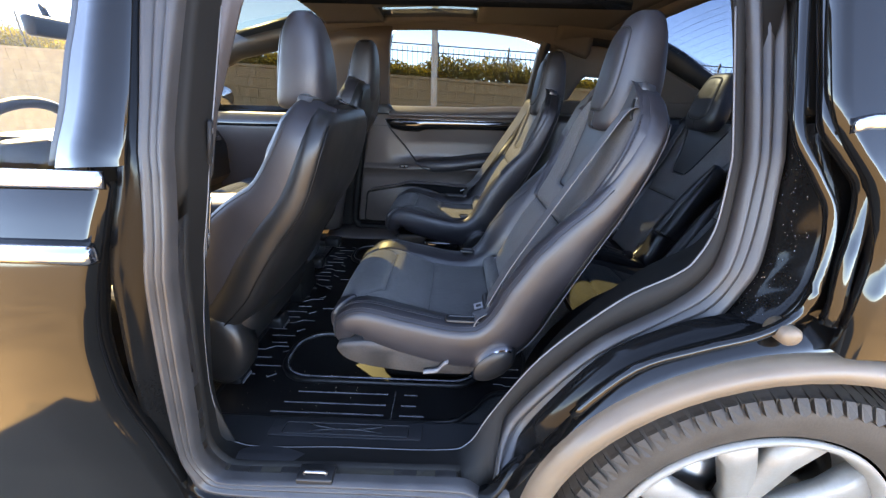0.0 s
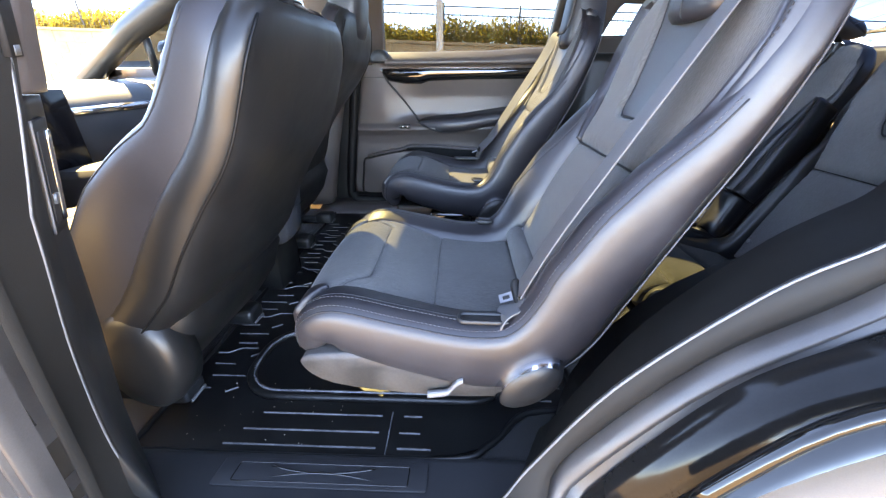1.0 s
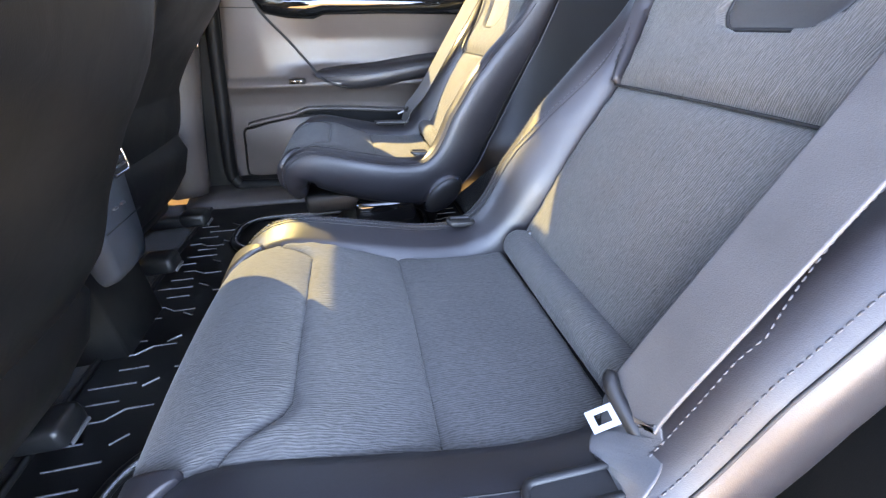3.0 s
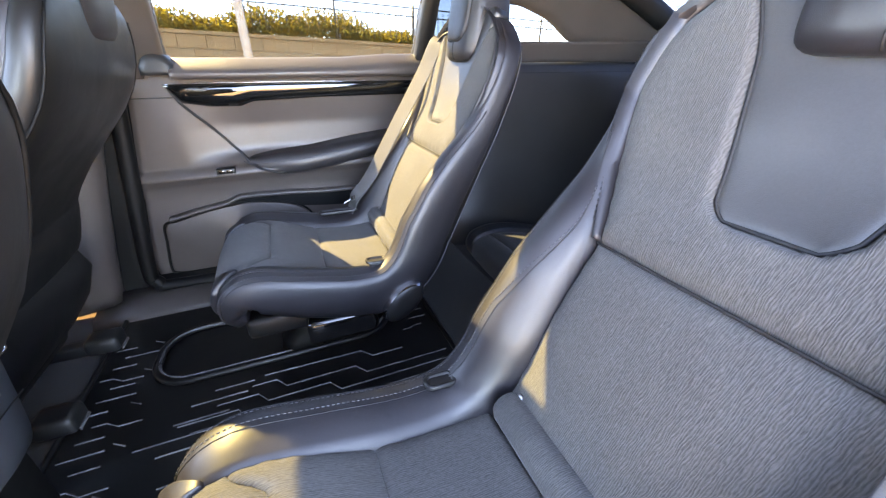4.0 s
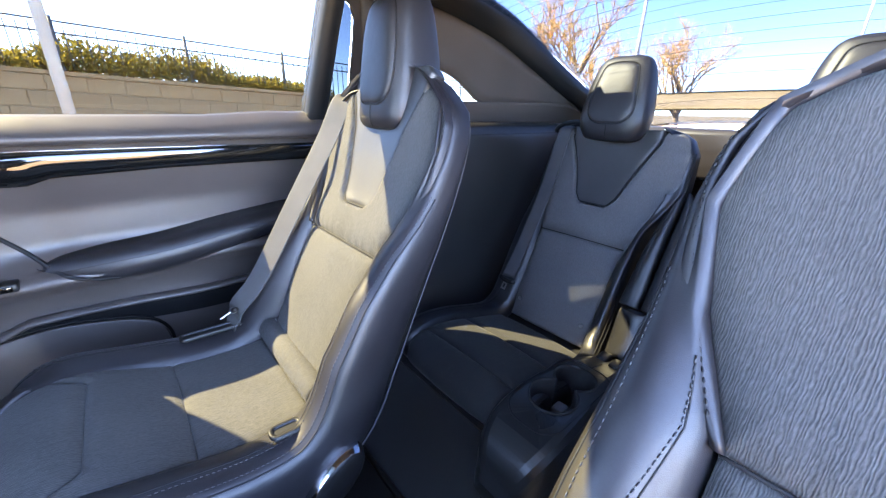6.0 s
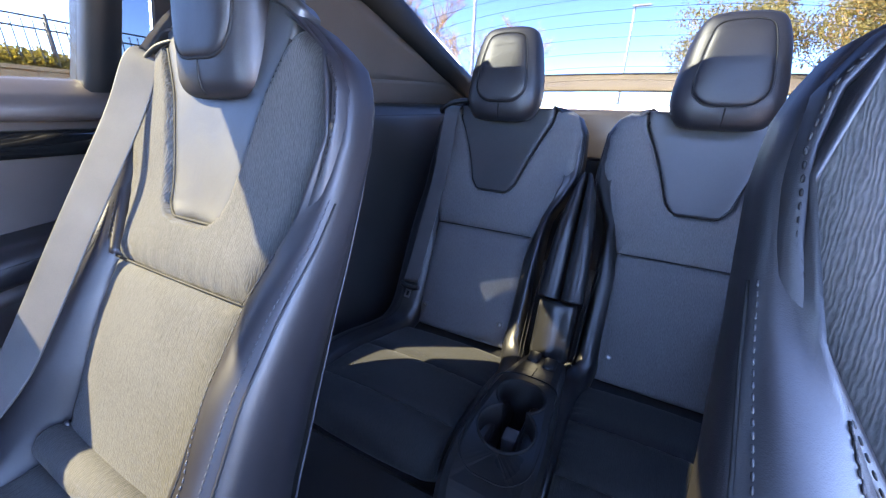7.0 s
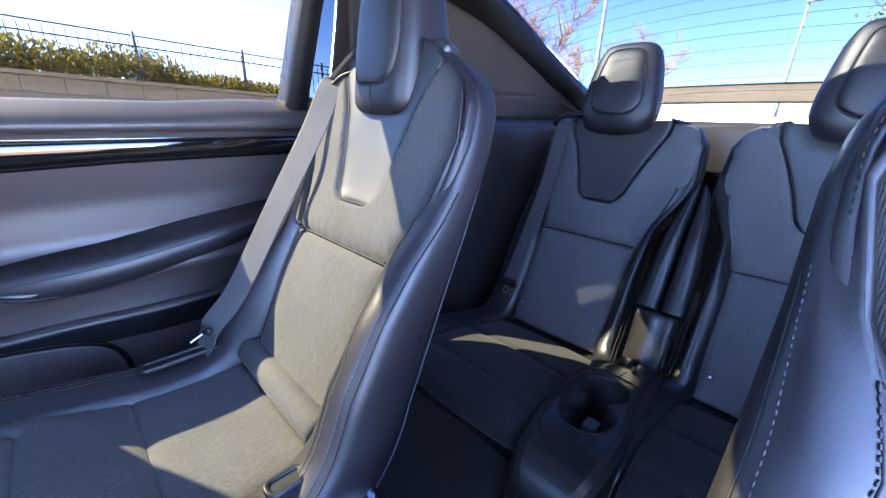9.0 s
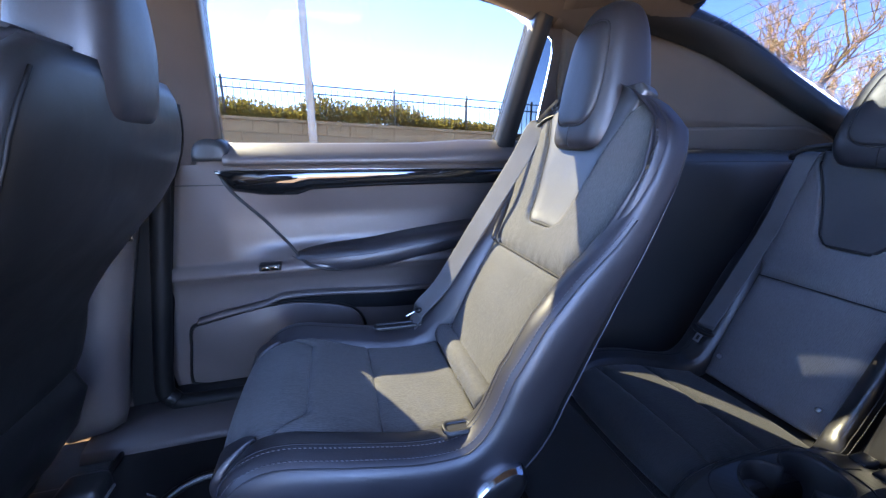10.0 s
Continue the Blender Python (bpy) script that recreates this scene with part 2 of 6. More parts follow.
def thing(name, label, category, group="", kind="", at=(0, 0, 0)):
    ob = new(name)
    ob.location = at
    return tagged(ob, label, category, group, kind)


def spline(points, n, closed=False):
    """n points along a Catmull-Rom curve through the points."""
    p = np.array(points, float)
    k = len(p)
    out = []
    for i in range(n):
        u = i * (k if closed else k - 1) / (n if closed else n - 1)
        out.append(spline_at(p, u, closed))
    return out


def spline_at(p, u, closed=False):
    k = len(p)
    i = int(math.floor(u))
    if not closed:
        i = max(0, min(k - 2, i))
    f = u - i
    g = (lambda j: p[j % k]) if closed else (lambda j: p[max(0, min(k - 1, j))])
    a, b, c, d = g(i - 1), g(i), g(i + 1), g(i + 2)
    return 0.5 * (2 * b + (c - a) * f + (2 * a - 5 * b + 4 * c - d) * f * f + (3 * b - a - 3 * c + d) * f ** 3)


def loft(sections, ring=True, caps=True, loop=False, bm=None):
    """Joins equal rows of points into a skin."""
    bm = bm or bmesh.new()
    rows = [[bm.verts.new(Vector(q)) for q in s] for s in sections]
    n = len(rows[0])
    pairs = list(zip(rows, rows[1:] + ([rows[0]] if loop else [])))
    for a, b in pairs if loop else pairs[:len(rows) - 1]:
        for j in range(n if ring else n - 1):
            k = (j + 1) % n
            bm.faces.new((a[j], a[k], b[k], b[j]))
    if caps and ring and not loop:
        bm.faces.new(rows[0][::-1])
        bm.faces.new(rows[-1])
    return bm


def tube(points, radius, sides=8, bm=None, loop=False, flat=None):
    """A round or flattened tube along points; radius may be a list."""
    pts = [Vector(p) for p in points]
    n = len(pts)
    rad = radius if isinstance(radius, (list, tuple)) else [radius] * n
    secs = []
    up = Vector((0.13, 0.21, 0.97))
    for i, p in enumerate(pts):
        t = (pts[(i + 1) % n if loop else min(i + 1, n - 1)] - pts[(i - 1) % n if loop else max(i - 1, 0)])
        t = t.normalized() if t.length > 1e-9 else Vector((0, 0, 1))
        s = t.cross(up)
        s = s.normalized() if s.length > 1e-6 else Vector((1, 0, 0))
        w = s.cross(t)
        secs.append([p + (s * math.cos(a) + w * math.sin(a) * (flat or 1)) * rad[i] for a in (2 * math.pi * k / sides for k in range(sides))])
    return loft(secs, True, True, loop, bm)


def box(lo, hi, bevel=0.0, seg=2, bm=None):
    own = bmesh.new()
    bmesh.ops.create_cube(own, size=1)
    lo, hi = Vector(lo), Vector(hi)
    for v in own.verts:
        v.co = Vector(((v.co.x + 0.5) * (hi.x - lo.x) + lo.x, (v.co.y + 0.5) * (hi.y - lo.y) + lo.y, (v.co.z + 0.5) * (hi.z - lo.z) + lo.z))
    if bevel:
        bmesh.ops.bevel(own, geom=own.edges[:] , offset=bevel, segments=seg, affect='EDGES', profile=0.5)
    return own if bm is None else merge(bm, own)


def merge(bm, other):
    me = bpy.data.meshes.new("tmp")
    other.to_mesh(me)
    other.free()
    bm.from_mesh(me)
    bpy.data.meshes.remove(me)
    return bm


def plate(outline, offset, bm=None, bevel=0.0):
    """A closed outline of 3D points given a thickness along offset."""
    own = bmesh.new()
    a = [own.verts.new(Vector(p)) for p in outline]
    b = [own.verts.new(Vector(p) + Vector(offset)) for p in outline]
    n = len(a)
    top, bot = own.faces.new(a[::-1]), own.faces.new(b)
    for i in range(n):
        own.faces.new((a[i], a[(i + 1) % n], b[(i + 1) % n], b[i]))
    bmesh.ops.recalc_face_normals(own, faces=own.faces[:])
    if bevel:
        bmesh.ops.bevel(own, geom=list(top.edges) + list(bot.edges), offset=bevel, segments=2, affect='EDGES', profile=0.5)
    return own if bm is None else merge(bm, own)


def slab_grid(rows, depth, bm=None):
    """A grid of (point, normal) turned into a closed cushion of that depth."""
    bm = bm or bmesh.new()
    n, m = len(rows), len(rows[0])
    f = [[bm.verts.new(Vector(p)) for p, q in r] for r in rows]
    b = [[bm.verts.new(Vector(p) - Vector(q) * depth) for p, q in r] for r in rows]
    for i in range(n - 1):
        for j in range(m - 1):
            bm.faces.new((f[i][j], f[i][j + 1], f[i + 1][j + 1], f[i + 1][j]))
            bm.faces.new((b[i + 1][j], b[i + 1][j + 1], b[i][j + 1], b[i][j]))
    rim = [(0, j) for j in range(m)] + [(i, m - 1) for i in range(1, n)] + [(n - 1, j) for j in range(m - 2, -1, -1)] + [(i, 0) for i in range(n - 2, 0, -1)]
    for k, (i, j) in enumerate(rim):
        u, v = rim[(k + 1) % len(rim)]
        bm.faces.new((f[u][v], f[i][j], b[i][j], b[u][v]))
    return bm


def rounded(cx, cy, hw, hh, r, n=5):
    """Outline of a rounded rectangle, as 2D points."""
    out = []
    for sx, sy, a0 in ((1, 1, 0), (-1, 1, 90), (-1, -1, 180), (1, -1, 270)):
        for k in range(n + 1):
            a = radians(a0 + 90 * k / n)
            out.append((cx + sx * (hw - r) + r * math.cos(a), cy + sy * (hh - r) + r * math.sin(a)))
    return out


# ---------- upholstery ----------
def table(keys):
    xs, ys = [k for k, _ in keys], [v for _, v in keys]
    return lambda u: float(np.interp(u, xs, ys))


class Spine:
    """A curve in the x-z plane; the normal points to the sitter."""

    def __init__(self, pts):
        self.p = np.array(pts, float)
        self.top = len(pts) - 1

    def at(self, u, y=0.0, h=0.0):
        q = spline_at(self.p, u)
        d = spline_at(self.p, min(u + 0.02, self.top)) - spline_at(self.p, max(u - 0.02, 0))
        d = d / np.linalg.norm(d)
        n = (-d[1], d[0])
        return Vector((q[0] + n[0] * h, y, q[1] + n[1] * h)), Vector((n[0], 0, n[1]))


def pad(sp, u0, u1, half, cy, crown=0.006, lift=0.0, depth=0.03, nu=40, nv=28, edge=0.010, sink=0.010, lo=None, bend=(0, 0), pucker=0.0009, under=None):
    """A stuffed panel on a spine between u0 and u1, half(u) to each side."""
    rows = []
    length = sum((sp.at(u0 + (u1 - u0) * (k + 1) / 20)[0] - sp.at(u0 + (u1 - u0) * k / 20)[0]).length for k in range(20))
    warp = lambda k: 0.5 - 0.5 * math.cos(math.pi * k)
    for i in range(nu + 1):
        f = warp(i / nu) * 0.6 + 0.4 * i / nu
        row = []
        for j in range(nv + 1):
            g = 2 * (warp(j / nv) * 0.6 + 0.4 * j / nv) - 1
            k = max(0.0, (abs(g) - 0.70) / 0.30)
            k = k * k * (3 - 2 * k)
            u = u0 - bend[0] * k + (u1 - bend[1] * k - u0 + bend[0] * k) * f
            w = half(u)
            y = w * g if lo is None else lo(u) + (w - lo(u)) * (g + 1) / 2
            e = min((1 - abs(g)) * abs(w), f * length, (1 - f) * length)
            h = lift + crown * (1 - g * g) - sink * math.exp(-e / edge)
            s = f * length if (1 - abs(g)) * abs(w) < min(f, 1 - f) * length else y
            h += pucker * math.exp(-e / 0.020) * math.sin(2 * math.pi * s / 0.033 + 1.6 * math.sin(s * 43 + u0))
            if under:
                d = (min(under[0](u) - abs(y), (u - under[1]) * 0.09) + 0.007) / 0.011
                d = min(1.0, max(0.0, d))
                h -= under[2] * d * d * (3 - 2 * d)
            p, n = sp.at(u, cy + y, h)
            row.append((p, n))
        rows.append(row)
    bm = slab_grid(rows, depth)
    bmesh.ops.recalc_face_normals(bm, faces=bm.faces[:])
    return bm


def crest(g, c, round_=0.030):
    """Height of a bolster at a fraction g of its width."""
    h = c * math.sin(math.pi / 2 * min(1.0, g / 0.55))
    if g > 0.55:
        h -= round_ * (1 - math.sqrt(max(0.0, 1 - ((g - 0.55) / 0.45) ** 2)))
    return h


def bolster(sp, u0, u1, side, cy, wi, w, hb, dep, n=56):
    secs = []
    for i in range(n + 1):
        u = u0 + (u1 - u0) * i / n
        a, b, c, d = wi(u), w(u), hb(u), dep(u)
        ring = [(a - 0.012, -0.034)] + [(a + g * (b - a), crest(g, c)) for g in (0, .1, .2, .3, .42, .55, .66, .76, .85, .92, .97, 1.0)]
        m = c - .030
        ring += [(b + 0.001, m - .22 * (d + m)), (b - 0.001, m - .5 * (d + m)), (b - 0.008, m - .8 * (d + m)), (b - 0.024, -d), (a, -d)]
        secs.append([sp.at(u, cy + side * y, h)[0] for y, h in ring])
    bm = loft(secs)
    bmesh.ops.recalc_face_normals(bm, faces=bm.faces[:])
    return bm


def bolster_line(sp, u0, u1, side, cy, wi, w, hb, frac, lift=0.001, n=60):
    """Points along a bolster's crest, for seams and stitches."""
    out = []
    for i in range(n + 1):
        u = u0 + (u1 - u0) * i / n
        a, b, c = wi(u), w(u), hb(u)
        g = frac(i / n) if callable(frac) else frac
        out.append(sp.at(u, cy + side * (a + g * (b - a)), crest(g, c) + lift)[0])
    return out


def stitches(points, step=0.0072, size=0.0009, length=0.0050):
    """Short threads laid along a seam."""
    bm = bmesh.new()
    pts = [Vector(p) for p in points]
    dist, target = 0.0, 0.0
    for a, b in zip(pts, pts[1:]):
        seg = (b - a).length
        while target <= dist + seg and seg > 1e-9:
            c = a.lerp(b, (target - dist) / seg)
            d = (b - a).normalized()
            tube([c - d * length / 2, c - d * length / 4, c + d * length / 4, c + d * length / 2], [size * 0.4, size, size, size * 0.4], 4, bm)
            target += step
        dist += seg
    return bm


def shoulder_edge(B, side, cy, up, w, u0, u1, shift, n=44):
    """The leather roll round a shoulder wing, tapering to nothing at the waist."""
    secs = []
    for i in range(n + 1):
        u = u0 + .02 + (u1 - .04 - u0) * i / n
        t = min(1.0, (u - u0) / .95)
        t = t * t * (3 - 2 * t)
        yi = up(u) - .005
        yo = yi + .014 + max(0.0, w(u + shift) - .006 - yi - .014) * t
        q = yo - yi
        k = min(1.0, max(0.0, (u - 5.7) / .8))
        t *= 1 - .7 * k * k * (3 - 2 * k)
        ring = [(yi, -.014), (yi, .001), (yi + .12 * q, .005 + .006 * t), (yi + .38 * q, .007 + .009 * t), (yi + .68 * q, .003 + .007 * t), (yi + .9 * q, -.006), (yo, -.018 - .010 * t), (yo - .002, -.03 - .006 * t), (yo - .012, -.036 - .008 * t), (yi, -.03 - .010 * t)]
        secs.append([B.at(u, cy + side * y, h)[0] for y, h in ring])
    bm = loft(secs)
    bmesh.ops.recalc_face_normals(bm, faces=bm.faces[:])
    return bm


def shell(sp, u0, u1, cy, w, near, far, n=26):
    """The closed back or underside of a seat: rounded slabs along a spine."""
    secs = []
    for i in range(n + 1):
        u = u0 + (u1 - u0) * i / n
        b, d0, d1 = w(u), near(u), far(u)
        ring = []
        for k in range(28):
            a = 2 * math.pi * k / 28
            ca, sa = math.cos(a), math.sin(a)
            y = b * math.copysign(abs(ca) ** 0.5, ca)
            h = -(d0 + d1) / 2 + (d1 - d0) / 2 * math.copysign(abs(sa) ** 0.6, sa)
            ring.append(sp.at(u, cy + y, h)[0])
        secs.append(ring)
    bm = loft(secs)
    bmesh.ops.recalc_face_normals(bm, faces=bm.faces[:])
    return bm


def shell_line(sp, u0, u1, cy, w, near, far, angle, side, n=40):
    """A line along a shell at an angle round its section (90: towards the rear)."""
    out = []
    for i in range(n + 1):
        u = u0 + (u1 - u0) * i / n
        a = radians(angle(i / n))
        b, d0, d1 = w(u) + .001, near(u), far(u) + .001
        out.append(sp.at(u, cy + side * b * abs(math.cos(a)) ** 0.5, -(d0 + d1) / 2 - (d1 - d0) / 2 * abs(math.sin(a)) ** 0.6)[0])
    return out


def headrest_mesh(keys, cy, power=0.62, dx=0.0):
    """keys: z, half width, front x, back x."""
    secs = []
    for z, hw, x0, x1 in spline(keys, 26):
        secs.append([(dx + (x0 + x1) / 2 - (x1 - x0) / 2 * math.copysign(abs(math.cos(a)) ** power, math.cos(a)), cy + hw * math.copysign(abs(math.sin(a)) ** power, math.sin(a)), z)
                     for a in (2 * math.pi * k / 32 for k in range(32))])
    bm = loft(secs)
    bmesh.ops.recalc_face_normals(bm, faces=bm.faces[:])
    return bm


def head_front(keys, dx=0.0, power=0.62):
    """Gives x of a headrest's front at a place across it and a height."""
    rows = np.array(spline(keys, 80))

    def front(y, z):
        hw, a, b = (float(np.interp(z, rows[:, 0], rows[:, k])) for k in (1, 2, 3))
        s = min(1.0, (abs(y) / hw) ** (1 / power))
        return dx + (a + b) / 2 - (b - a) / 2 * math.sqrt(1 - s * s) ** power
    return front


def headrest_pad(front, cy, ring, lift=0.0045):
    pts = spline(ring, 48, True)
    zc = sum(z for y, z in pts) / len(pts)
    secs = []
    for r, h in ((1.0, -.002), (.975, .3), (.94, .7), (.88, .95), (.75, 1.05), (.55, 1.05), (.3, 1.0), (.05, 1.0)):
        h = h if h < 0 else h * lift
        secs.append([(front(y * r, zc + (z - zc) * r) - h, cy + y * r, zc + (z - zc) * r) for y, z in pts])
    bm = loft(secs)
    bmesh.ops.recalc_face_normals(bm, faces=bm.faces[:])
    return bm


def ribbon(points, across, width, thick=0.0014, bm=None):
    """A strap: points along its middle and, at each, the direction across it."""
    secs = []
    pts = [Vector(p) for p in points]
    for i, p in enumerate(pts):
        t = (pts[min(i + 1, len(pts) - 1)] - pts[max(i - 1, 0)]).normalized()
        a = Vector(across[i] if isinstance(across, list) else across)
        a = (a - t * a.dot(t)).normalized()
        n = t.cross(a)
        wide = width[i] if isinstance(width, list) else width
        secs.append([p + a * s * wide / 2 + n * r * thick for s, r in ((-1, -1), (-0.94, -1), (0.94, -1), (1, -1), (1, 1), (0.94, 1), (-0.94, 1), (-1, 1))])
    return loft(secs, bm=bm)


def slot_bezel(centre, along, across, up, length=0.052, width=0.030):
    """An oval collar round a belt slot."""
    c, a, b, n = Vector(centre), Vector(along).normalized(), Vector(across).normalized(), Vector(up).normalized()
    m = 0.0065
    outer, inner = rounded(0, 0, length / 2, width / 2, width / 2 - 0.003, 6), rounded(0, 0, length / 2 - m, width / 2 - m, width / 2 - m - 0.002, 6)
    bm = bmesh.new()
    loft([[c + a * x + b * y - n * 0.004, c + (a * x + b * y) * 0.995 + n * 0.0012, c + a * (x * 0.6 + p * 0.4) + b * (y * 0.6 + q * 0.4) + n * 0.0026, c + a * p + b * q + n * 0.0016, c + a * p + b * q - n * 0.010]
          for (x, y), (p, q) in zip(outer, inner)], ring=False, caps=False, loop=True, bm=bm)
    bm.faces.new([bm.verts.new(c + a * p + b * q - n * 0.0012) for p, q in inner])
    return bm


def tongue_parts(root, centre, down, across):
    """The black handle and the steel plate of a seat belt tongue."""
    c, d, a = Vector(centre), Vector(down).normalized(), Vector(across).normalized()
    a = (a - d * a.dot(d)).normalized()
    n = d.cross(a)
    grip = tube([c + a * x + d * (0.006 - 0.008 * (abs(x) / 0.031) ** 4) for x in np.linspace(-0.031, 0.031, 19)], [0.0045, 0.0064] + [0.0072] * 15 + [0.0064, 0.0045], 12)
    bmesh.ops.recalc_face_normals(grip, faces=grip.faces[:])
    g = part("belt_tongue", grip, PLASTIC, root, "black belt tongue handle")
    bm = bmesh.new()
    for x0, x1, y0, y1 in ((-0.0088, -0.0042, 0.006, 0.037), (0.0042, 0.0088, 0.006, 0.037), (-0.0042, 0.0042, 0.006, 0.018), (-0.0042, 0.0042, 0.031, 0.037)):
        plate([c + a * x + d * y - n * 0.001 for x, y in ((x0, y0), (x1, y0), (x1, y1), (x0, y1))], n * 0.002, bm)
    part("steel_plate", bm, STEEL, g, "bright steel latch plate", smooth=False)


def snap(root, at, n):
    at, n = Vector(at), Vector(n).normalized()
    part("snap_button", tube([at - n * 0.001, at + n * 0.0022, at + n * 0.0032], [0.0065, 0.006, 0.003], 14), STEEL, root, "small bright metal snap button")


CAP_C = Spine([(.085, .640), (.048, .685), (.055, .745), (.105, .780), (.183, .783), (.308, .738), (.42, .726), (.485, .730)])
CAP_B = Spine([(.500, .735), (.528, .790), (.580, .900), (.634, .991), (.693, 1.081), (.730, 1.172), (.760, 1.258), (.782, 1.328)])
CAP_S = Spine([(.085, .650), (.062, .690), (.078, .752), (.140, .783), (.250, .760), (.360, .736), (.435, .738), (.490, .770), (.538, .840), (.580, .915), (.629, 1.005),
               (.675, 1.090), (.712, 1.180), (.742, 1.265), (.762, 1.330)])
CAP_WI = table([(0, .15), (3, .155), (6, .16), (8, .15), (10, .162), (11, .198), (12, .218), (13, .196), (14, .090)])
CAP_W = table([(0, .205), (1, .220), (2, .235), (4, .246), (6, .250), (8, .243), (10, .236), (11, .234), (12, .236), (12.6, .230), (13, .213), (13.4, .172), (13.8, .118), (14, .090)])
CAP_HB = table([(0, .004), (2, .008), (4, .015), (6, .020), (7, .034), (8, .046), (9.2, .040), (10, .022), (10.8, .000), (11.4, -.012), (12, -.019), (13, -.022), (14, -.024)])
FRONT_HB = table([(0, .004), (2, .008), (4, .015), (6, .020), (7, .034), (8, .046), (9.2, .040), (10, .022), (10.8, .002), (12, -.008), (14, -.010)])
FRONT_W = table([(0, .205), (1, .220), (2, .235), (4, .246), (6, .250), (8, .243), (10, .238), (11, .238), (12, .236), (12.6, .232), (13, .222), (13.4, .200), (13.8, .155), (14, .110)])
CAP_DEP = table([(0, .035), (2, .075), (4, .105), (6, .120), (7, .108), (8, .092), (10, .082), (12, .072), (13, .068), (14, .060)])
FRONT_DEP = table([(0, .035), (2, .075), (4, .105), (6, .125), (8, .125), (10, .125), (12, .105), (13, .090), (14, .070)])
CAP_HEAD = [(1.212, .044, .742, .80), (1.217, .072, .729, .835), (1.240, .084, .723, .858), (1.31, .084, .734, .864), (1.36, .078, .741, .863), (1.42, .069, .752, .856), (1.458, .056, .766, .846),
            (1.478, .038, .779, .834), (1.484, .016, .792, .820)]


def moved(sp, dx, dz=0.0):
    return Spine([(x + dx, z + dz) for x, z in sp.p])


def seat_core(root, cy, C, B, S, wi, w, hb, dep, head, low, up, vee, marks, dx=0.0, extra=0.0):
    """Cushion, backrest, bolsters, headrest and seams of one seat."""
    # cushion panels
    for k, (u0, u1) in enumerate(marks["cushion"]):
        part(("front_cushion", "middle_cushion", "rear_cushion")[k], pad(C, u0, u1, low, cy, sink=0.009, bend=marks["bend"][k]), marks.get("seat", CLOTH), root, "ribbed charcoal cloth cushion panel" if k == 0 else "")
    if "corner" in marks:
        ci, co = marks["corner"]
        for side in (-1, 1):
            part("front_corner", pad(C, .35, 3.05, lambda u: side * co(u), cy, crown=.0, lift=.0045, lo=lambda u: side * ci(u), depth=.02, nu=28, nv=10, edge=.004, sink=.004, pucker=0.0), LEATHER, root, "smooth black leather corner of the cushion")
    part("lower_backrest", pad(B, marks["low"][0], marks["low"][1], up, cy), marks.get("back", CLOTH), root, "ribbed charcoal cloth lower back panel")
    part("upper_backrest", pad(B, marks["high"][0], marks["high"][1], up, cy, crown=0.006, lift=0.008, sink=0.020, edge=0.016, nu=90, nv=90, under=(vee, marks["vee"][0], marks.get("vee_sink", .026))), marks.get("back", CLOTH), root, "ribbed charcoal cloth upper back panel")
    part("shoulder_panel", pad(B, marks["vee"][0], marks["vee"][1], vee, cy, crown=-0.004, lift=marks.get("vee_lift", 0.0185), edge=0.004, sink=0.004, nu=60, pucker=0.0), LEATHER_PANEL, root, "smooth black leather V-shaped panel")
    u0, u1 = marks["high"]
    v0, v1 = marks["vee"]
    side_of = lambda k: [B.at(u, cy + k * (vee(u) - .0015), marks.get("vee_lift", .0185) - .0025)[0] for u in np.linspace(min(v1, u1 - .35), v0 + .015, 70)]
    part("seam", tube(side_of(-1) + side_of(1)[::-1], 0.0022, 8), SEAM, root)
    part("seam", tube([B.at(u0, cy + y, -.0035 + .004 * (1 - (y / up(u0)) ** 2))[0] for y in np.linspace(-up(u0), up(u0), 24)], .0018, 6), SEAM, root)
    for side in (-1, 1) if marks.get("wing", True) else ():
        wing = part("shoulder_edge", shoulder_edge(B, side, cy, up, w, u0, u1, S.top - B.top), marks.get("hide", LEATHER), root, "smooth black leather edge of the shoulder wing")
        part("stitching", stitches([B.at(u, cy + side * (up(u) + .004), .0085 + .006 * min(1.0, (u - u0) / .9))[0] for u in np.linspace(u0 + .25, u1 - .75, 60)], .0085, .0011), SEAM, wing, "dark thread stitching")
    for side in (-1, 1):
        extra_w = marks.get("wide", {}).get(side, 0.0)
        wd = lambda u: w(u) + (extra_w(u) if callable(extra_w) else extra_w * min(1.0, max(0.0, (u - 7) / 3)))
        b = part("side_bolster", bolster(S, 0, S.top, side, cy, wi, wd, hb, dep), marks.get("hide", LEATHER), root, "smooth black leather side bolster")
        fade = lambda f, g: g * min(1.0, (1 - f) / 0.25) + 0.02
        end = S.top - (2.7 if marks.get("wing", True) else 1.0)
        line = bolster_line(S, 1.5, S.top - 3.4, side, cy, wi, w, hb, lambda f: fade(f, 0.46), -0.0002)
        part("seam", tube(line, 0.0010, 6), SEAM, b)
        part("stitching", stitches(bolster_line(S, 1.5, S.top - 3.4, side, cy, wi, w, hb, lambda f: fade(f, 0.56), 0.0006)), STITCH, b, "grey thread stitching")
        part("seam", tube(bolster_line(S, 1.0, end, side, cy, wi, w, hb, 0.90, 0.0), 0.0014, 6), SEAM, b)
        if not extra:
            part("stitching", stitches(bolster_line(S, 1.0, end, side, cy, wi, w, hb, 0.80, 0.0006)), STITCH, b, "grey thread stitching")
    inner = marks.get("slim", lambda u: 0.0)
    part("back_shell", shell(S, 5.0, S.top - 0.2, cy, lambda u: w(u) + marks.get("shell", -.012) - inner(u), lambda u: 0.05, lambda u: dep(u) + 0.012 + extra), LEATHER_DARK, root, "smooth black leather seat back")
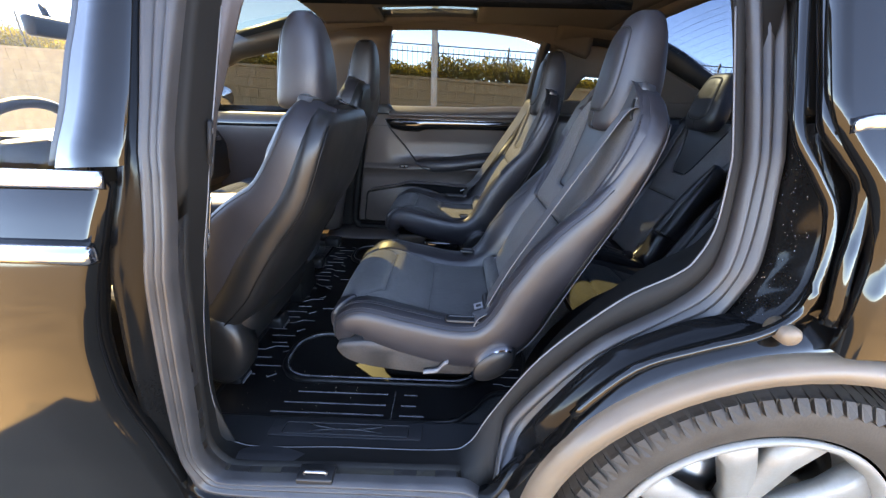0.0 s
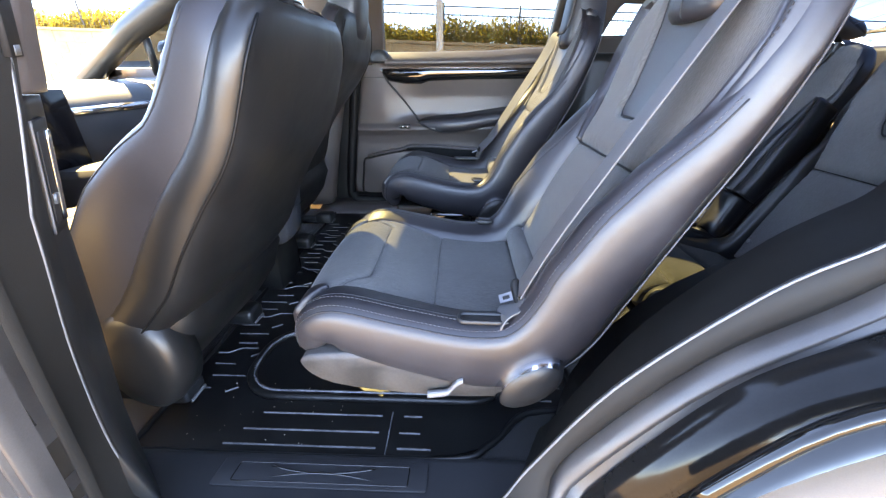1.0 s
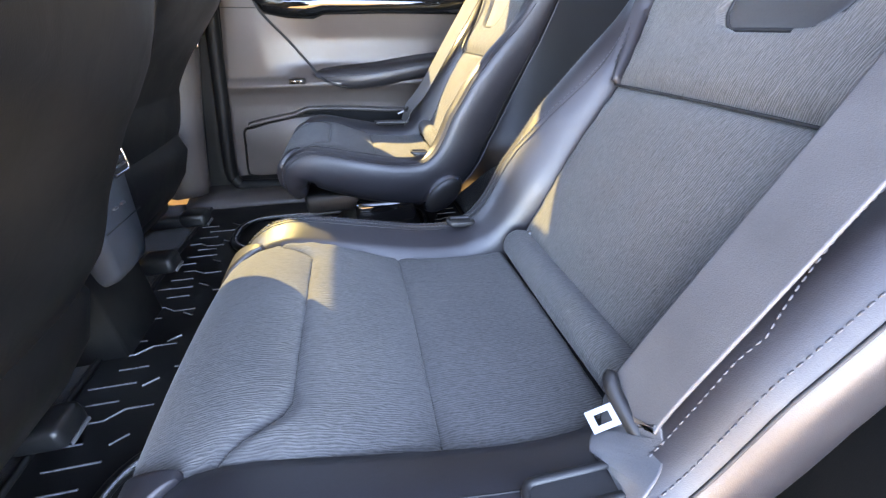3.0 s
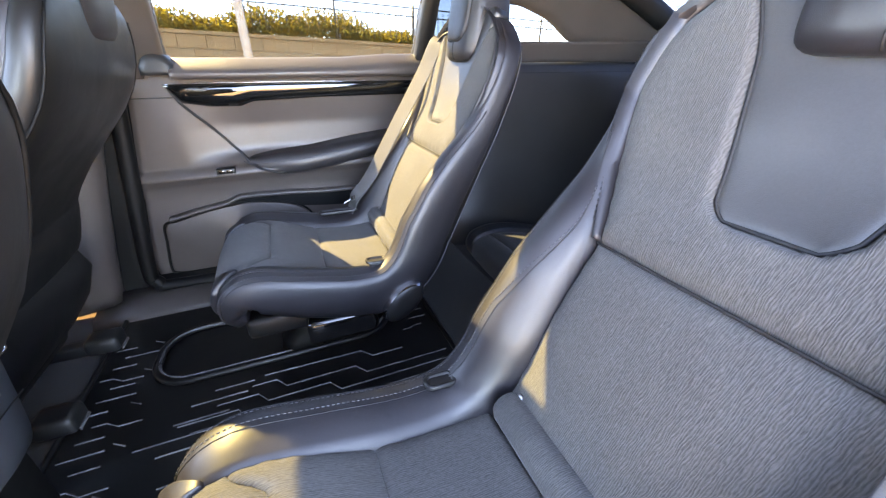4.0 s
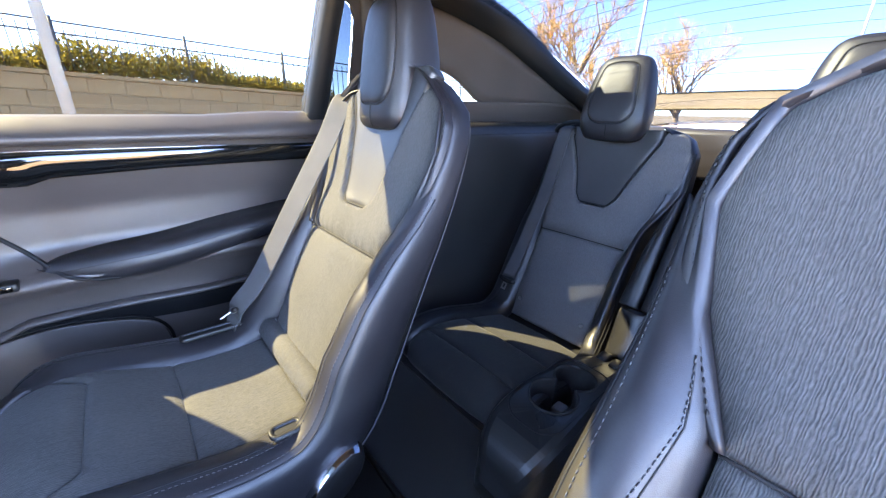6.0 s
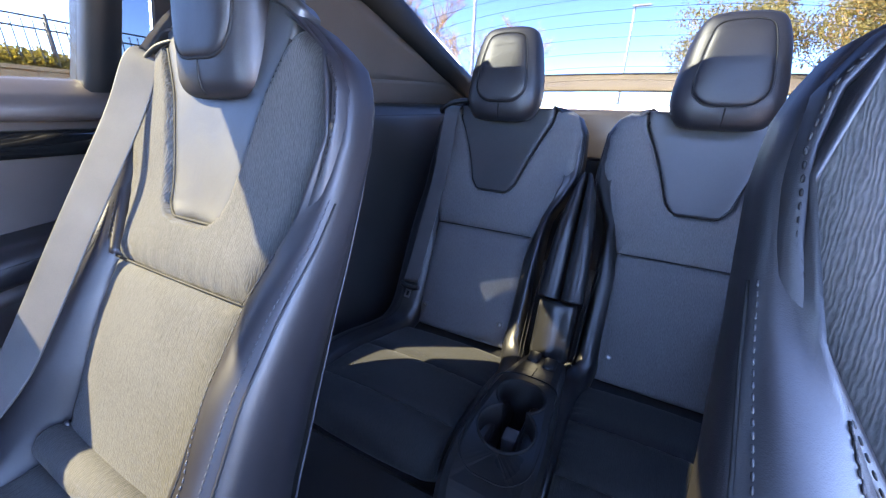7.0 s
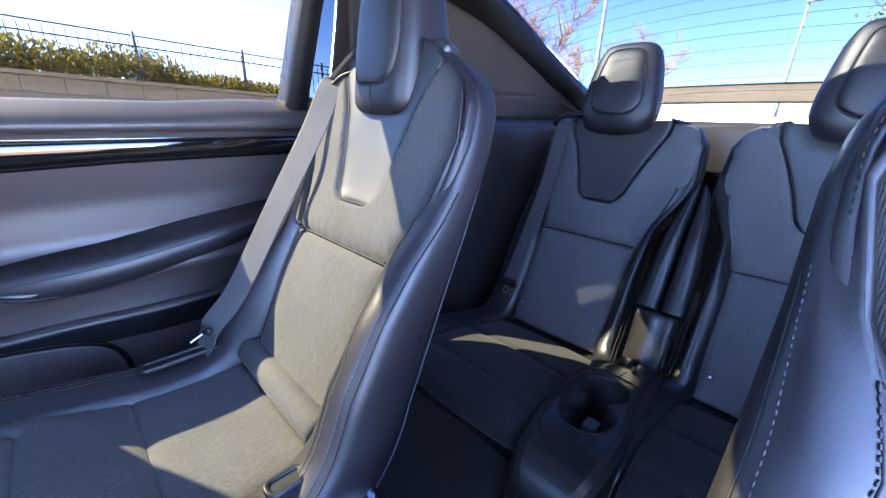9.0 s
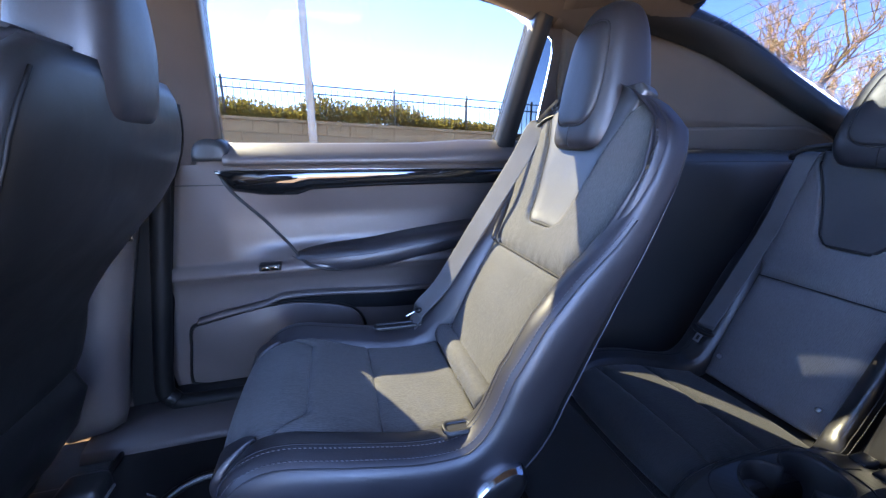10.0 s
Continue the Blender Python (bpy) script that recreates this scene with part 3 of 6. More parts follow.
    part("cushion_pan", shell(S, 0.3, 6.2, cy, lambda u: w(u) - 0.010, lambda u: 0.055, lambda u: dep(u) + 0.008), LEATHER_DARK, root, "black leather cushion side")
    for side in (-1, 1) if not extra and "slim" not in marks else ():
        part("piping", tube(shell_line(S, 6.0, S.top - 1.0, cy, lambda u: w(u) - 0.012, lambda u: 0.05, lambda u: dep(u) + 0.012 + extra, lambda f: 18, side), 0.0016, 6), STITCH, root)
    h = part("headrest", headrest_mesh(head, cy, dx=dx), LEATHER, root, "smooth black leather headrest")
    ring = marks.get("ring")
    if ring:
        front = head_front(head, dx)
        part("headrest_pad", headrest_pad(front, cy, ring), LEATHER, h, "raised leather headrest pad")
        part("seam", tube([(front(y, z) - .0002, cy + y, z) for y, z in spline(ring, 60, True)], 0.0019, 6, loop=True), SEAM, h)
        zb, z0 = min(z for y, z in ring), head[1][0]
        part("seam", tube([(front(0, z) - .0002, cy, z) for z in np.linspace(z0, zb, 8)], 0.0013, 6), SEAM, h)
    return h


# ---------- second-row captain's seats ----------
CAP_RING = [(0.0, 1.260), (.036, 1.263), (.056, 1.288), (.060, 1.345), (.052, 1.415), (.037, 1.443), (0, 1.450), (-.037, 1.443), (-.052, 1.415), (-.060, 1.345), (-.056, 1.288), (-.036, 1.263)]


def captain_seat(cy, out, label, sy=1.0):
    root = thing("captain_seat", label, "car seat", "second-row seats", at=(0.25, cy, 0.44))
    wi, w = (lambda u: CAP_WI(u) * sy), (lambda u: CAP_W(u) * sy)
    low = table([(0, .135 * sy), (2, .150 * sy), (4, .158 * sy), (7, .158 * sy)])
    up = table([(u, v * sy) for u, v in ((0, .148), (3, .150), (3.4, .168), (4, .196), (4.6, .214), (5.2, .220), (5.6, .215), (6, .195), (6.25, .170), (6.5, .132), (6.6, .116))])
    vee = table([(3.7, .030), (3.74, .044), (3.8, .052), (3.9, .061), (5.5, .100), (6.3, .132), (6.7, .138), (7, .120)])
    marks = dict(cushion=[(0.4, 4), (4, 5), (5, 7)], low=(0.25, 3), high=(3, 6.6), vee=(3.72, 6.95), bend=((0, .6), (.6, 0), (0, 0)), ring=CAP_RING, wide={1: .024} if out > 0 else {}, vee_lift=.006, vee_sink=.020,
                 corner=(table([(0, .100 * sy), (1, .112 * sy), (2, .128 * sy), (3.05, .150 * sy)]), table([(0, .150 * sy), (1, .166 * sy), (2, .186 * sy), (2.6, .174 * sy), (3.05, .156 * sy)])))
    h = seat_core(root, cy, CAP_C, CAP_B, CAP_S, wi, w, CAP_HB, CAP_DEP, CAP_HEAD, low, up, vee, marks)
    roll = loft([[(.503 + r * .026 * math.cos(a), cy + y, .752 + r * .026 * math.sin(a)) for a in (2 * math.pi * k / 16 for k in range(16))]
                 for y, r in ((-.152, .5), (-.148, .85), (-.14, 1), (0, 1.04), (.14, 1), (.148, .85), (.152, .5))])
    part("lumbar_roll", roll, CLOTH, root)
    # base
    part("side_cover", loft([[(x, cy + y * sy, z) for x, z in spline([(.075, .672), (.13, .628), (.30, .606), (.45, .610), (.50, .645), (.45, .690), (.28, .700), (.11, .694)], 32, True)]
                             for y in ((-.236, -.230, -.16, -.15) if out < 0 else (.15, .16, .230, .236))]), SCUFFED, root, "scuffed black plastic seat base cover")
    part("seat_motor", box((.235, cy - out * .20 - .035, .575), (.405, cy - out * .20 + .035, .640), .012, 2), GLOSS, root, "gloss black motor housing")
    part("seat_frame", box((.10, cy - .19, .600), (.47, cy + .19, .655), .012, 2), PLASTIC, root, "dark steel seat frame")
    part("pedestal", loft([[(cx + x, cy + y, z) for x, y in rounded(0, 0, hx, hy, .05, 6)] for cx, hx, hy, z in ((.30, .15, .085, .442), (.30, .145, .08, .475), (.30, .12, .075, .50), (.30, .11, .075, .615))]),
         BLACK_SEAL, root, "black plastic seat pedestal")
    for s in (-1, 1):
        def oval(a, r, y):
            p, q = .040 * math.cos(a), .078 * math.sin(a)
            return (.478 + r * (p * .80 + q * .60), cy + s * y * sy, .655 + r * (-p * .60 + q * .62))
        c = part("hinge_cover", loft([[oval(2 * math.pi * k / 26, r, y) for k in range(26)] for y, r in ((.20, 1.0), (.246, 1.0), (.258, .93), (.264, .75), (.266, .3))]), PLASTIC, root, "satin black recliner cover")
        part("chrome_strip", loft([[oval(radians(92 + 165 * k / 16), 1.015, .236), oval(radians(92 + 165 * k / 16), 1.018, .246), oval(radians(92 + 165 * k / 16), .965, .2560), oval(radians(92 + 165 * k / 16), .90, .2625)] for k in range(17)], ring=False, caps=False), CHROME, c, "bright chrome edge strip")
    lever = loft([[(x, cy + out * (.240 * sy + dy), z + dz) for dy, dz in ((0, -.005), (.007, -.006), (.011, -.003), (.011, .003), (.007, .006), (0, .005))]
                  for x, z in spline([(.300, .616), (.318, .619), (.336, .623), (.346, .636), (.356, .648), (.364, .652)], 14)])
    part("lever", lever, GREY_PLASTIC, root, "grey plastic adjuster lever")
    part("belt_slot", slot_bezel((.425, cy - out * .200 * sy, .766), (1, 0, -0.05), (0, 1, 0), (0, .1 * out, 1)), PLASTIC, root, "oval black plastic belt slot")
    part("belt_slot", slot_bezel((.395, cy + .196, .765) if out > 0 else (.408, cy - .230, .760), (1, 0, -0.02), (0, 1, 0), (0, -.1 if out > 0 else -.12, 1), .135 if out > 0 else .110, .030), PLASTIC, root, "long black plastic belt slot")
    for s in (-1, 1):
        p, n = CAP_B.at(0.75, cy + s * .135, .002)
        snap(root, p, n)
    # belt guide, strap and tongue on the outboard side
    g = [(.770, .118, 1.288), (.755, .146, 1.280), (.744, .172, 1.256), (.752, .168, 1.246), (.768, .128, 1.270)]
    part("belt_guide", tube([(x, cy + out * y, z) for x, y, z in spline(g, 30, True)], 0.0036, 8, loop=True), PLASTIC, root, "black plastic belt guide loop")
    if out > 0:
        path = [(.768, .162, 1.268), (.742, .162, 1.262), (.698, .164, 1.182), (.606, .168, 1.036), (.506, .174, .876), (.452, .186, .812), (.444, .196, .786), (.434, .200, .762), (.426, .202, .740)]
        wide, tilt, tip = .050, .45, (.446, .186, .806)
    else:
        path = [(.768, .150, 1.268), (.740, .150, 1.262), (.692, .157, 1.190), (.586, .178, 1.022), (.511, .189, .896), (.463, .193, .794), (.452, .208, .774), (.432, .228, .764), (.424, .230, .740)]
        wide, tilt, tip = .056, .12, (.462, .192, .786)
    path = spline(path, 48)
    part("belt_strap", ribbon([(x, cy + out * y, z) for x, y, z in path], [((-.70 if out > 0 else -.15) * (1 - k / 47), out, tilt) for k in range(48)], [wide if k < 38 else wide - 0.0015 * (k - 37) for k in range(48)]), WEBBING, root, "grey-black woven belt strap")
    tongue_parts(root, (tip[0], cy + out * tip[1], tip[2]), (-1.0, 0.05 * -out, -0.42), (0.22, out, -0.38))
    return root


captain_seat(0.405, 1, "black leather and charcoal cloth captain's seat beside the closed door")
captain_seat(-0.445, -1, "black leather and charcoal cloth captain's seat beside the open doorway", 1.09)


# ---------- third row ----------
T_C = Spine([(.825, .570), (.798, .612), (.815, .660), (.880, .677), (.980, .664), (1.09, .632), (1.19, .606)])
T_B = Spine([(1.215, .600), (1.235, .650), (1.270, .730), (1.315, .820), (1.360, .895), (1.405, .970), (1.450, 1.070), (1.478, 1.150), (1.492, 1.210)])
T_S = Spine([(.835, .570), (.808, .616), (.828, .664), (.900, .680), (1.00, .667), (1.10, .640), (1.17, .630), (1.215, .650), (1.252, .705), (1.315, .830), (1.360, .905), (1.405, .980),
             (1.450, 1.078), (1.478, 1.158), (1.492, 1.215)])
T_WI = table([(0, .165), (5, .165), (7, .140), (9, .140), (10.5, .160), (11.5, .190), (13, .185), (14, .13)])
T_W = table([(0, .220), (1, .230), (4, .233), (7, .230), (10, .228), (12, .232), (13, .225), (13.6, .20), (14, .15)])
T_HB = table([(0, .003), (3, .006), (6, .008), (8, .014), (10, .012), (11, -.002), (12, -.012), (14, -.012)])
T_DEP = table([(0, .04), (2, .08), (6, .09), (8, .09), (12, .08), (14, .06)])
T_HEAD = [(1.172, .050, 1.432, 1.475), (1.180, .080, 1.416, 1.492), (1.210, .098, 1.410, 1.504), (1.245, .102, 1.413, 1.510), (1.30, .095, 1.424, 1.518), (1.35, .085, 1.440, 1.518), (1.382, .073, 1.454, 1.512), (1.397, .058, 1.464, 1.504), (1.403, .034, 1.474, 1.494)]


def third_row_seat(cy, out, label):
    root = thing("third_row_seat", label, "car seat", "third-row seats", at=(1.0, cy, 0.55))
    low = table([(0, .155), (6, .162)])
    up = table([(0, .136), (3.85, .141), (4.5, .168), (5, .194), (6, .216), (7, .214), (7.6, .196), (8, .160)])
    vee = table([(5.12, .036), (5.16, .047), (5.24, .054), (5.36, .064), (7.3, .134), (7.95, .136)])
    ring = [(0, 1.220), (.040, 1.224), (.066, 1.250), (.064, 1.30), (.055, 1.352), (.042, 1.380), (0, 1.387), (-.042, 1.380), (-.055, 1.352), (-.064, 1.30), (-.066, 1.250), (-.040, 1.224)]
    # the cushion's shade and the back's light come from these cloth copies
    marks = dict(cushion=[(0.4, 2.9), (2.9, 4.4), (4.4, 6)], low=(0.2, 3.85), high=(3.85, 7.8), vee=(5.12, 7.9), bend=((0, 0), (0, 0), (0, 0)), ring=ring, vee_lift=.012, vee_sink=.032, seat=CLOTH_SHADED, back=CLOTH_THIRD, hide=LEATHER_GLOSS, wing=False, slim=lambda u: .045 * float(np.interp(u, [5.5, 7, 10.6, 11.6], [0, 1, 1, 0])),
                 wide={-out: lambda u: -.048 * float(np.interp(u, [5.5, 7, 10.6, 11.6], [0, 1, 1, 0]))})
    h = seat_core(root, cy, T_C, T_B, T_S, T_WI, T_W, T_HB, T_DEP, T_HEAD, low, up, vee, marks)
    for s in (-1, 1):
        p, n = T_B.at(1.2, cy + s * .112, .005)
        snap(root, p, n)
    g = [(1.470, .120, 1.222), (1.462, .165, 1.215), (1.470, .200, 1.195), (1.490, .195, 1.190), (1.495, .130, 1.215)]
    part("belt_guide", tube([(x, cy + out * y, z) for x, y, z in spline(g, 30, True)], 0.007, 8, loop=True), PLASTIC, root, "black plastic belt guide loop")
    k = out < 0
    path = spline([(1.490, .160, 1.205), (1.466, .162, 1.195), (1.440, .162, 1.130), (1.385, .160 - .012 * k, 1.000), (1.292, .160 - .030 * k, .835), (1.212, .150 - .041 * k, .738)], 36)
    part("belt_strap", ribbon([(x, cy + out * y, z) for x, y, z in path], (0, 1, 0), 0.046), WEBBING, root, "grey-black woven belt strap")
    tongue_parts(root, (1.206, cy + out * (.149 - .041 * k), .731), (-0.55, 0.05 * out, -1.0), (0, 1, 0))
    return root


third_row_seat(0.254, 1, "black leather and charcoal cloth third-row seat with tall headrest")
third_row_seat(-0.243, -1, "black leather and charcoal cloth third-row seat, partly sunlit cushion")


# ---------- front seats ----------
def lean(sp, dx, dz, f, low=0.0):
    """The seat's curve moved and tipped further back."""
    squat = lambda z: z if z < 1.0 or not f else 1.0 + (z - 1.0) * .78
    return Spine([(x + dx + f * float(np.interp(z, [.70, .80, .93, 1.1, 1.25, 1.5], [0, .01, .025, .058, .062, .062])) - low * float(np.interp(z, [.70, .80, .88, .95, 1.05, 1.15, 1.20], [.50, .65, .90, 1, .75, .20, 0])), squat(z + dz)) for x, z in sp.p])


def front_seat(cy, out, label, dx=-.835, f=1.0, low_=0.0):
    root = thing("bucket_seat", label, "car seat", "front seats", at=(-0.5, cy, 0.44))
    dz = 0.03
    C, B, S = (lean(q, dx, dz, f, low_) for q in (CAP_C, CAP_B, CAP_S))
    low = table([(0, .135), (2, .150), (7, .158)])
    up = table([(0, .148), (3, .150), (4, .172), (5, .186), (6, .150), (6.4, .115)])
    vee = table([(3.7, .030), (3.74, .044), (3.8, .052), (3.9, .061), (5.5, .100), (6.3, .132), (6.7, .138), (7, .120)])
    marks = dict(cushion=[(0.4, 4), (4, 5), (5, 7)], low=(0.25, 3), high=(3, 6.4), vee=(3.72, 6.95), bend=((0, .6), (.6, 0), (0, 0)), ring=[(y, 1.245 + (z - 1.212) * .83) for y, z in CAP_RING] if f else CAP_RING, wing=False, shell=.010)
    dep = lambda u: FRONT_DEP(u) + 0.004 + f * float(np.interp(u, [5, 6.5, 8, 10, 12], [0, .03, .045, .022, .012]))
    if f:
        head = [(1.245 + (z - 1.212) * .83, hw * 1.05, a + .013, b + .006) for z, hw, a, b in CAP_HEAD]
    else:
        head = [(z + dz, hw * 1.12, a + .018 * (z - 1.212) / .27, b + .025 * (z - 1.212) / .27) for z, hw, a, b in CAP_HEAD]
    h = seat_core(root, cy, C, B, S, CAP_WI, FRONT_W, FRONT_HB, dep, head, low, up, vee, marks, dx=dx, extra=0.006)
    wsh, near, far = (lambda u: FRONT_W(u) + .010), (lambda u: .05), (lambda u: dep(u) + .018)
    for side in (-1, 1):
        part("seam", tube(shell_line(S, 5.6, S.top - .6, cy, wsh, near, far, lambda f: 4 + 26 * f, side), .0024, 6), BLACK_SEAL, root)
    if out < 0:
        part("side_pod", loft([[(-.268 + r * .082 * math.cos(a), cy + out * y, .628 + r * .120 * math.sin(a)) for a in (2 * math.pi * k / 30 for k in range(30))]
                               for y, r in ((.19, 1.0), (.232, 1.0), (.250, .95), (.260, .82), (.264, .5), (.265, .1))]), LEATHER_DARK, root, "rounded black plastic recliner pod")
    part("back_skirt", loft([[(x, cy + y, z) for x, y in rounded((a + b) / 2 + dx - .5 * low_, 0, (b - a) / 2, hw, .05, 6)] for z, a, b, hw in ((z, a, b - (0 if f else .036), hw) for z, a, b, hw in ((.80, .44, .61, .20), (.76, .40, .65, .222), (.70, .36, .665, .228), (.62, .32, .635, .222), (.55, .30, .585, .20), (.52, .32, .54, .17)))]), LEATHER_DARK, root, "black leather lower back")
    part("base", box((-.72, cy - .17, .50), (-.40, cy + .17, .64), .03), PLASTIC, root)
    back = -.045 if out < 0 else -.07
    for s in (-1, 1):
        part("seat_rail", box((-.78, cy + s * .15 - .02, .44), (-.26 + back, cy + s * .15 + .02, .475), .006), PLASTIC, root, "black seat rail")
        c = part("rail_cover", box((-.31 + back, cy + s * .15 - .036, .442), (-.225 + back, cy + s * .15 + .036, .492), .014, 3), PLASTIC, root, "black plastic rail end cover")
        part("cover_edge", box((-.2262 + back, cy + s * .15 - .026, .444), (-.2225 + back, cy + s * .15 + .026, .452), .001), GREY_PLASTIC, c)
    return root


front_seat(-0.42, -1, "black leather driver's seat with smooth curved back")
front_seat(0.42, 1, "black leather front passenger seat with smooth curved back", -.875, 0.0, .11)


# ---------- car floor, mats, sills ----------
floor = part("floor", box((-1.7, -.80, .385), (.66, .80, .430)), CARPET, None, "black carpeted car floor", smooth=False)
tagged(floor, category="floor", kind="structure")
mat = thing("floor_mat", "ribbed black rubber floor mat with painted rib highlights", "floor mat", at=(0.14, 0, 0.43))
outline = [(-.33, -.70), (-.30, -.715), (.30, -.715), (.42, -.68), (.50, -.60), (.60, -.58), (.625, -.55), (.625, .55), (.60, .58), (.50, .60), (.42, .68), (.30, .715), (-.30, .715), (-.33, .70)]
part("sheet", plate([(x, y, .431) for x, y in outline], (0, 0, .006)), MAT, mat, smooth=False)
part("rim", tube([(x, y, .440) for x, y in spline(outline, 90, True)], .007, 8, loop=True), MAT, mat)
ribs = bmesh.new()


def rib(points, bm):
    secs = []
    for i, (x, y) in enumerate(points):
        a, b = points[max(i - 1, 0)], points[min(i + 1, len(points) - 1)]
        d = Vector((b[0] - a[0], b[1] - a[1], 0)).normalized()
        s = Vector((-d.y, d.x, 0))
        p = Vector((x, y, .4365))
        secs.append([p - s * .0019, p - s * .0009 + Vector((0, 0, .0035)), p + s * .0009 + Vector((0, 0, .0035)), p + s * .0019])
    loft(secs, bm=bm)


# long ribs between the seat bases, each with one or two jogs, and broken dashes in front of them
for t in (-1, 1):
    for k in range(6):
        y, j1, j2 = .174 - .0345 * k, .365 - .075 * k, .155 - .045 * k
        line = [(.603, y), (j1, y), (j1 - .026, y + .034), (j2, y + .034), (j2 - .024, y + .066), (j2 - .085 - .035 * k, y + .066)]
        rib([(u, t * v) for u, v in (line if k < 4 else [(.603, y), (.22 - .06 * (k - 4), y), (.196 - .06 * (k - 4), y + .030), (-.06, y + .030)])], ribs)
    rib([(u, t * v) for u, v in ((.484, .231), (.395, .231), (.365, .264), (.10, .270))], ribs)
    for u0, u1, v in ((-.02, .075, .262), (-.07, .06, .228), (-.10, .02, .180), (-.06, .10, .140), (-.12, .05, .100), (-.05, .16, .062), (-.10, .10, .020)):
        rib([(u0, t * v), (u1, t * v)], ribs)
    for k in range(13):
        v, u = .04 + .042 * k, -.315 + .018 * (k % 3)
        if k % 4 == 1:
            rib([(u, t * v), (u + .030, t * v), (u + .058, t * (v - .020)), (u + .105, t * (v - .020))], ribs)
        else:
            rib([(u, t * v), (u + .055 + .03 * (k % 2), t * v)], ribs)
        if k % 3 == 0:
            rib([(u + .10, t * (v + .012)), (u + .125, t * (v - .004))], ribs)
    for k in range(7):
        v = .318 + .040 * k
        rib([(.53 + .012 * (k % 2), t * v), (.603, t * v)] if k % 3 else [(.512, t * (v - .008)), (.535, t * (v - .008)), (.550, t * v), (.575, t * v)], ribs)
for y, x0, x1 in ((-.612, -.09, .185), (-.655, -.115, .185), (-.692, -.14, .185), (-.612, .235, .275), (-.655, .23, .275), (-.692, .23, .30)):
    rib([(x0, y), (x1, y)], ribs)
rib([(.207, -.71), (.207, -.60)], ribs)
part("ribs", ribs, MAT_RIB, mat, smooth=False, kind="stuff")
for s in (-1, 1):
    part("tray_rim", tube([(x, y, .444) for x, y in rounded(.150, s * .445, .330, .122, .10, 8)], .012, 8, loop=True, flat=.8), MAT, mat, "raised rubber rim round the seat base")
    # thin pale tube paints the highlight on the rim's inner edge
    part("tray_edge", tube([(x, y, .452) for x, y in rounded(.150, s * .445, .322, .114, .094, 8)], .0035, 6, loop=True), MAT_RIB, mat, "pale highlight painted along the rim")

board = part("riser", plate([(.628, -.62, .432), (.628, .62, .432), (.80, .60, .575), (.80, -.60, .575)], (.03, 0, -.03)), CARPET, None, "black carpeted step below the third row", smooth=False)
tagged(board, category="riser", kind="structure")
rear_floor = part("rear_floor", box((.80, -.62, .50), (2.0, .62, .56)), CARPET, None, "black carpeted rear floor", smooth=False)
tagged(rear_floor, category="floor", kind="structure")


def body_y(z):
    return float(np.interp(z, [.2, 1.0, 1.2, 1.45, 1.6], [-.95, -.95, -.91, -.82, -.74]))


# contours of the doorway in the x-z plane, from the roof down the front edge, along the sill and up the rear edge
TRIM_IN = [(-.05, 1.52), (-.066, 1.433), (-.086, 1.20), (-.118, .996), (-.161, .801), (-.181, .60), (-.145, .482), (.106, .483), (.353, .487), (.419, .515), (.466, .611), (.561, .774), (.697, .917), (.792, .979),
           (.826, 1.016), (.851, 1.075), (.858, 1.166), (.857, 1.24), (.846, 1.45), (.838, 1.52)]
SEAL_IN = [(-.06, 1.52), (-.074, 1.417), (-.091, 1.25), (-.102, 1.072), (-.131, .852), (-.150, .680), (-.162, .571), (-.140, .511), (-.089, .496), (.128, .503), (.355, .508), (.416, .535), (.449, .589), (.477, .686),
           (.543, .790), (.624, .885), (.730, .960), (.779, 1.010), (.801, 1.075), (.809, 1.17), (.812, 1.26), (.808, 1.36), (.803, 1.43), (.797, 1.52)]
SEAL_OUT = [(-.12, 1.52), (-.126, 1.41), (-.126, 1.25), (-.135, 1.081), (-.157, .920), (-.178, .742), (-.188, .60), (-.182, .535), (-.165, .480), (-.08, .462), (.128, .466), (.38, .470), (.455, .488), (.494, .579),
            (.539, .684), (.617, .807), (.691, .886), (.793, .936), (.830, 1.002), (.849, 1.058), (.854, 1.171), (.858, 1.275), (.855, 1.43), (.85, 1.52)]
N_RING = 110
ti, si, so = (spline(c, N_RING) for c in (TRIM_IN, SEAL_IN, SEAL_OUT))


def inset(x, z):
    """How far the rear edge of the doorway is set into the body."""
    k = min(1.0, max(0.0, (x - .3) / .15)) * min(1.0, max(0.0, (z - .47) / .13))
    return .09 * k * k * (3 - 2 * k)


def set_in(contour):
    out = []
    for x, z in contour:
        y, d = body_y(z) + 1.488, inset(x, z)
        k = (y + d) / y
        out.append(np.array((.356 + (x - .356) * k, 1.285 + (z - 1.285) * k)))
    return out


si, so = set_in(si), set_in(so)
DEEP = {id(si): 1, id(so): 1}


def ring_strip(layers, closed=False):
    """Layers of (contour a, contour b, mix, y offset) joined across."""
    secs = []
    for i in range(N_RING):
        row = []
        for a, b, f, dy in layers:
            x, z = a[i] * (1 - f) + b[i] * f
            deep = inset(x, z) * ((1 - f) * DEEP.get(id(a), 0) + f * DEEP.get(id(b), 0))
            row.append((x, body_y(z) + deep + (dy(x) if callable(dy) else dy), z))
        secs.append(row)
    return loft(secs, ring=closed, caps=False)


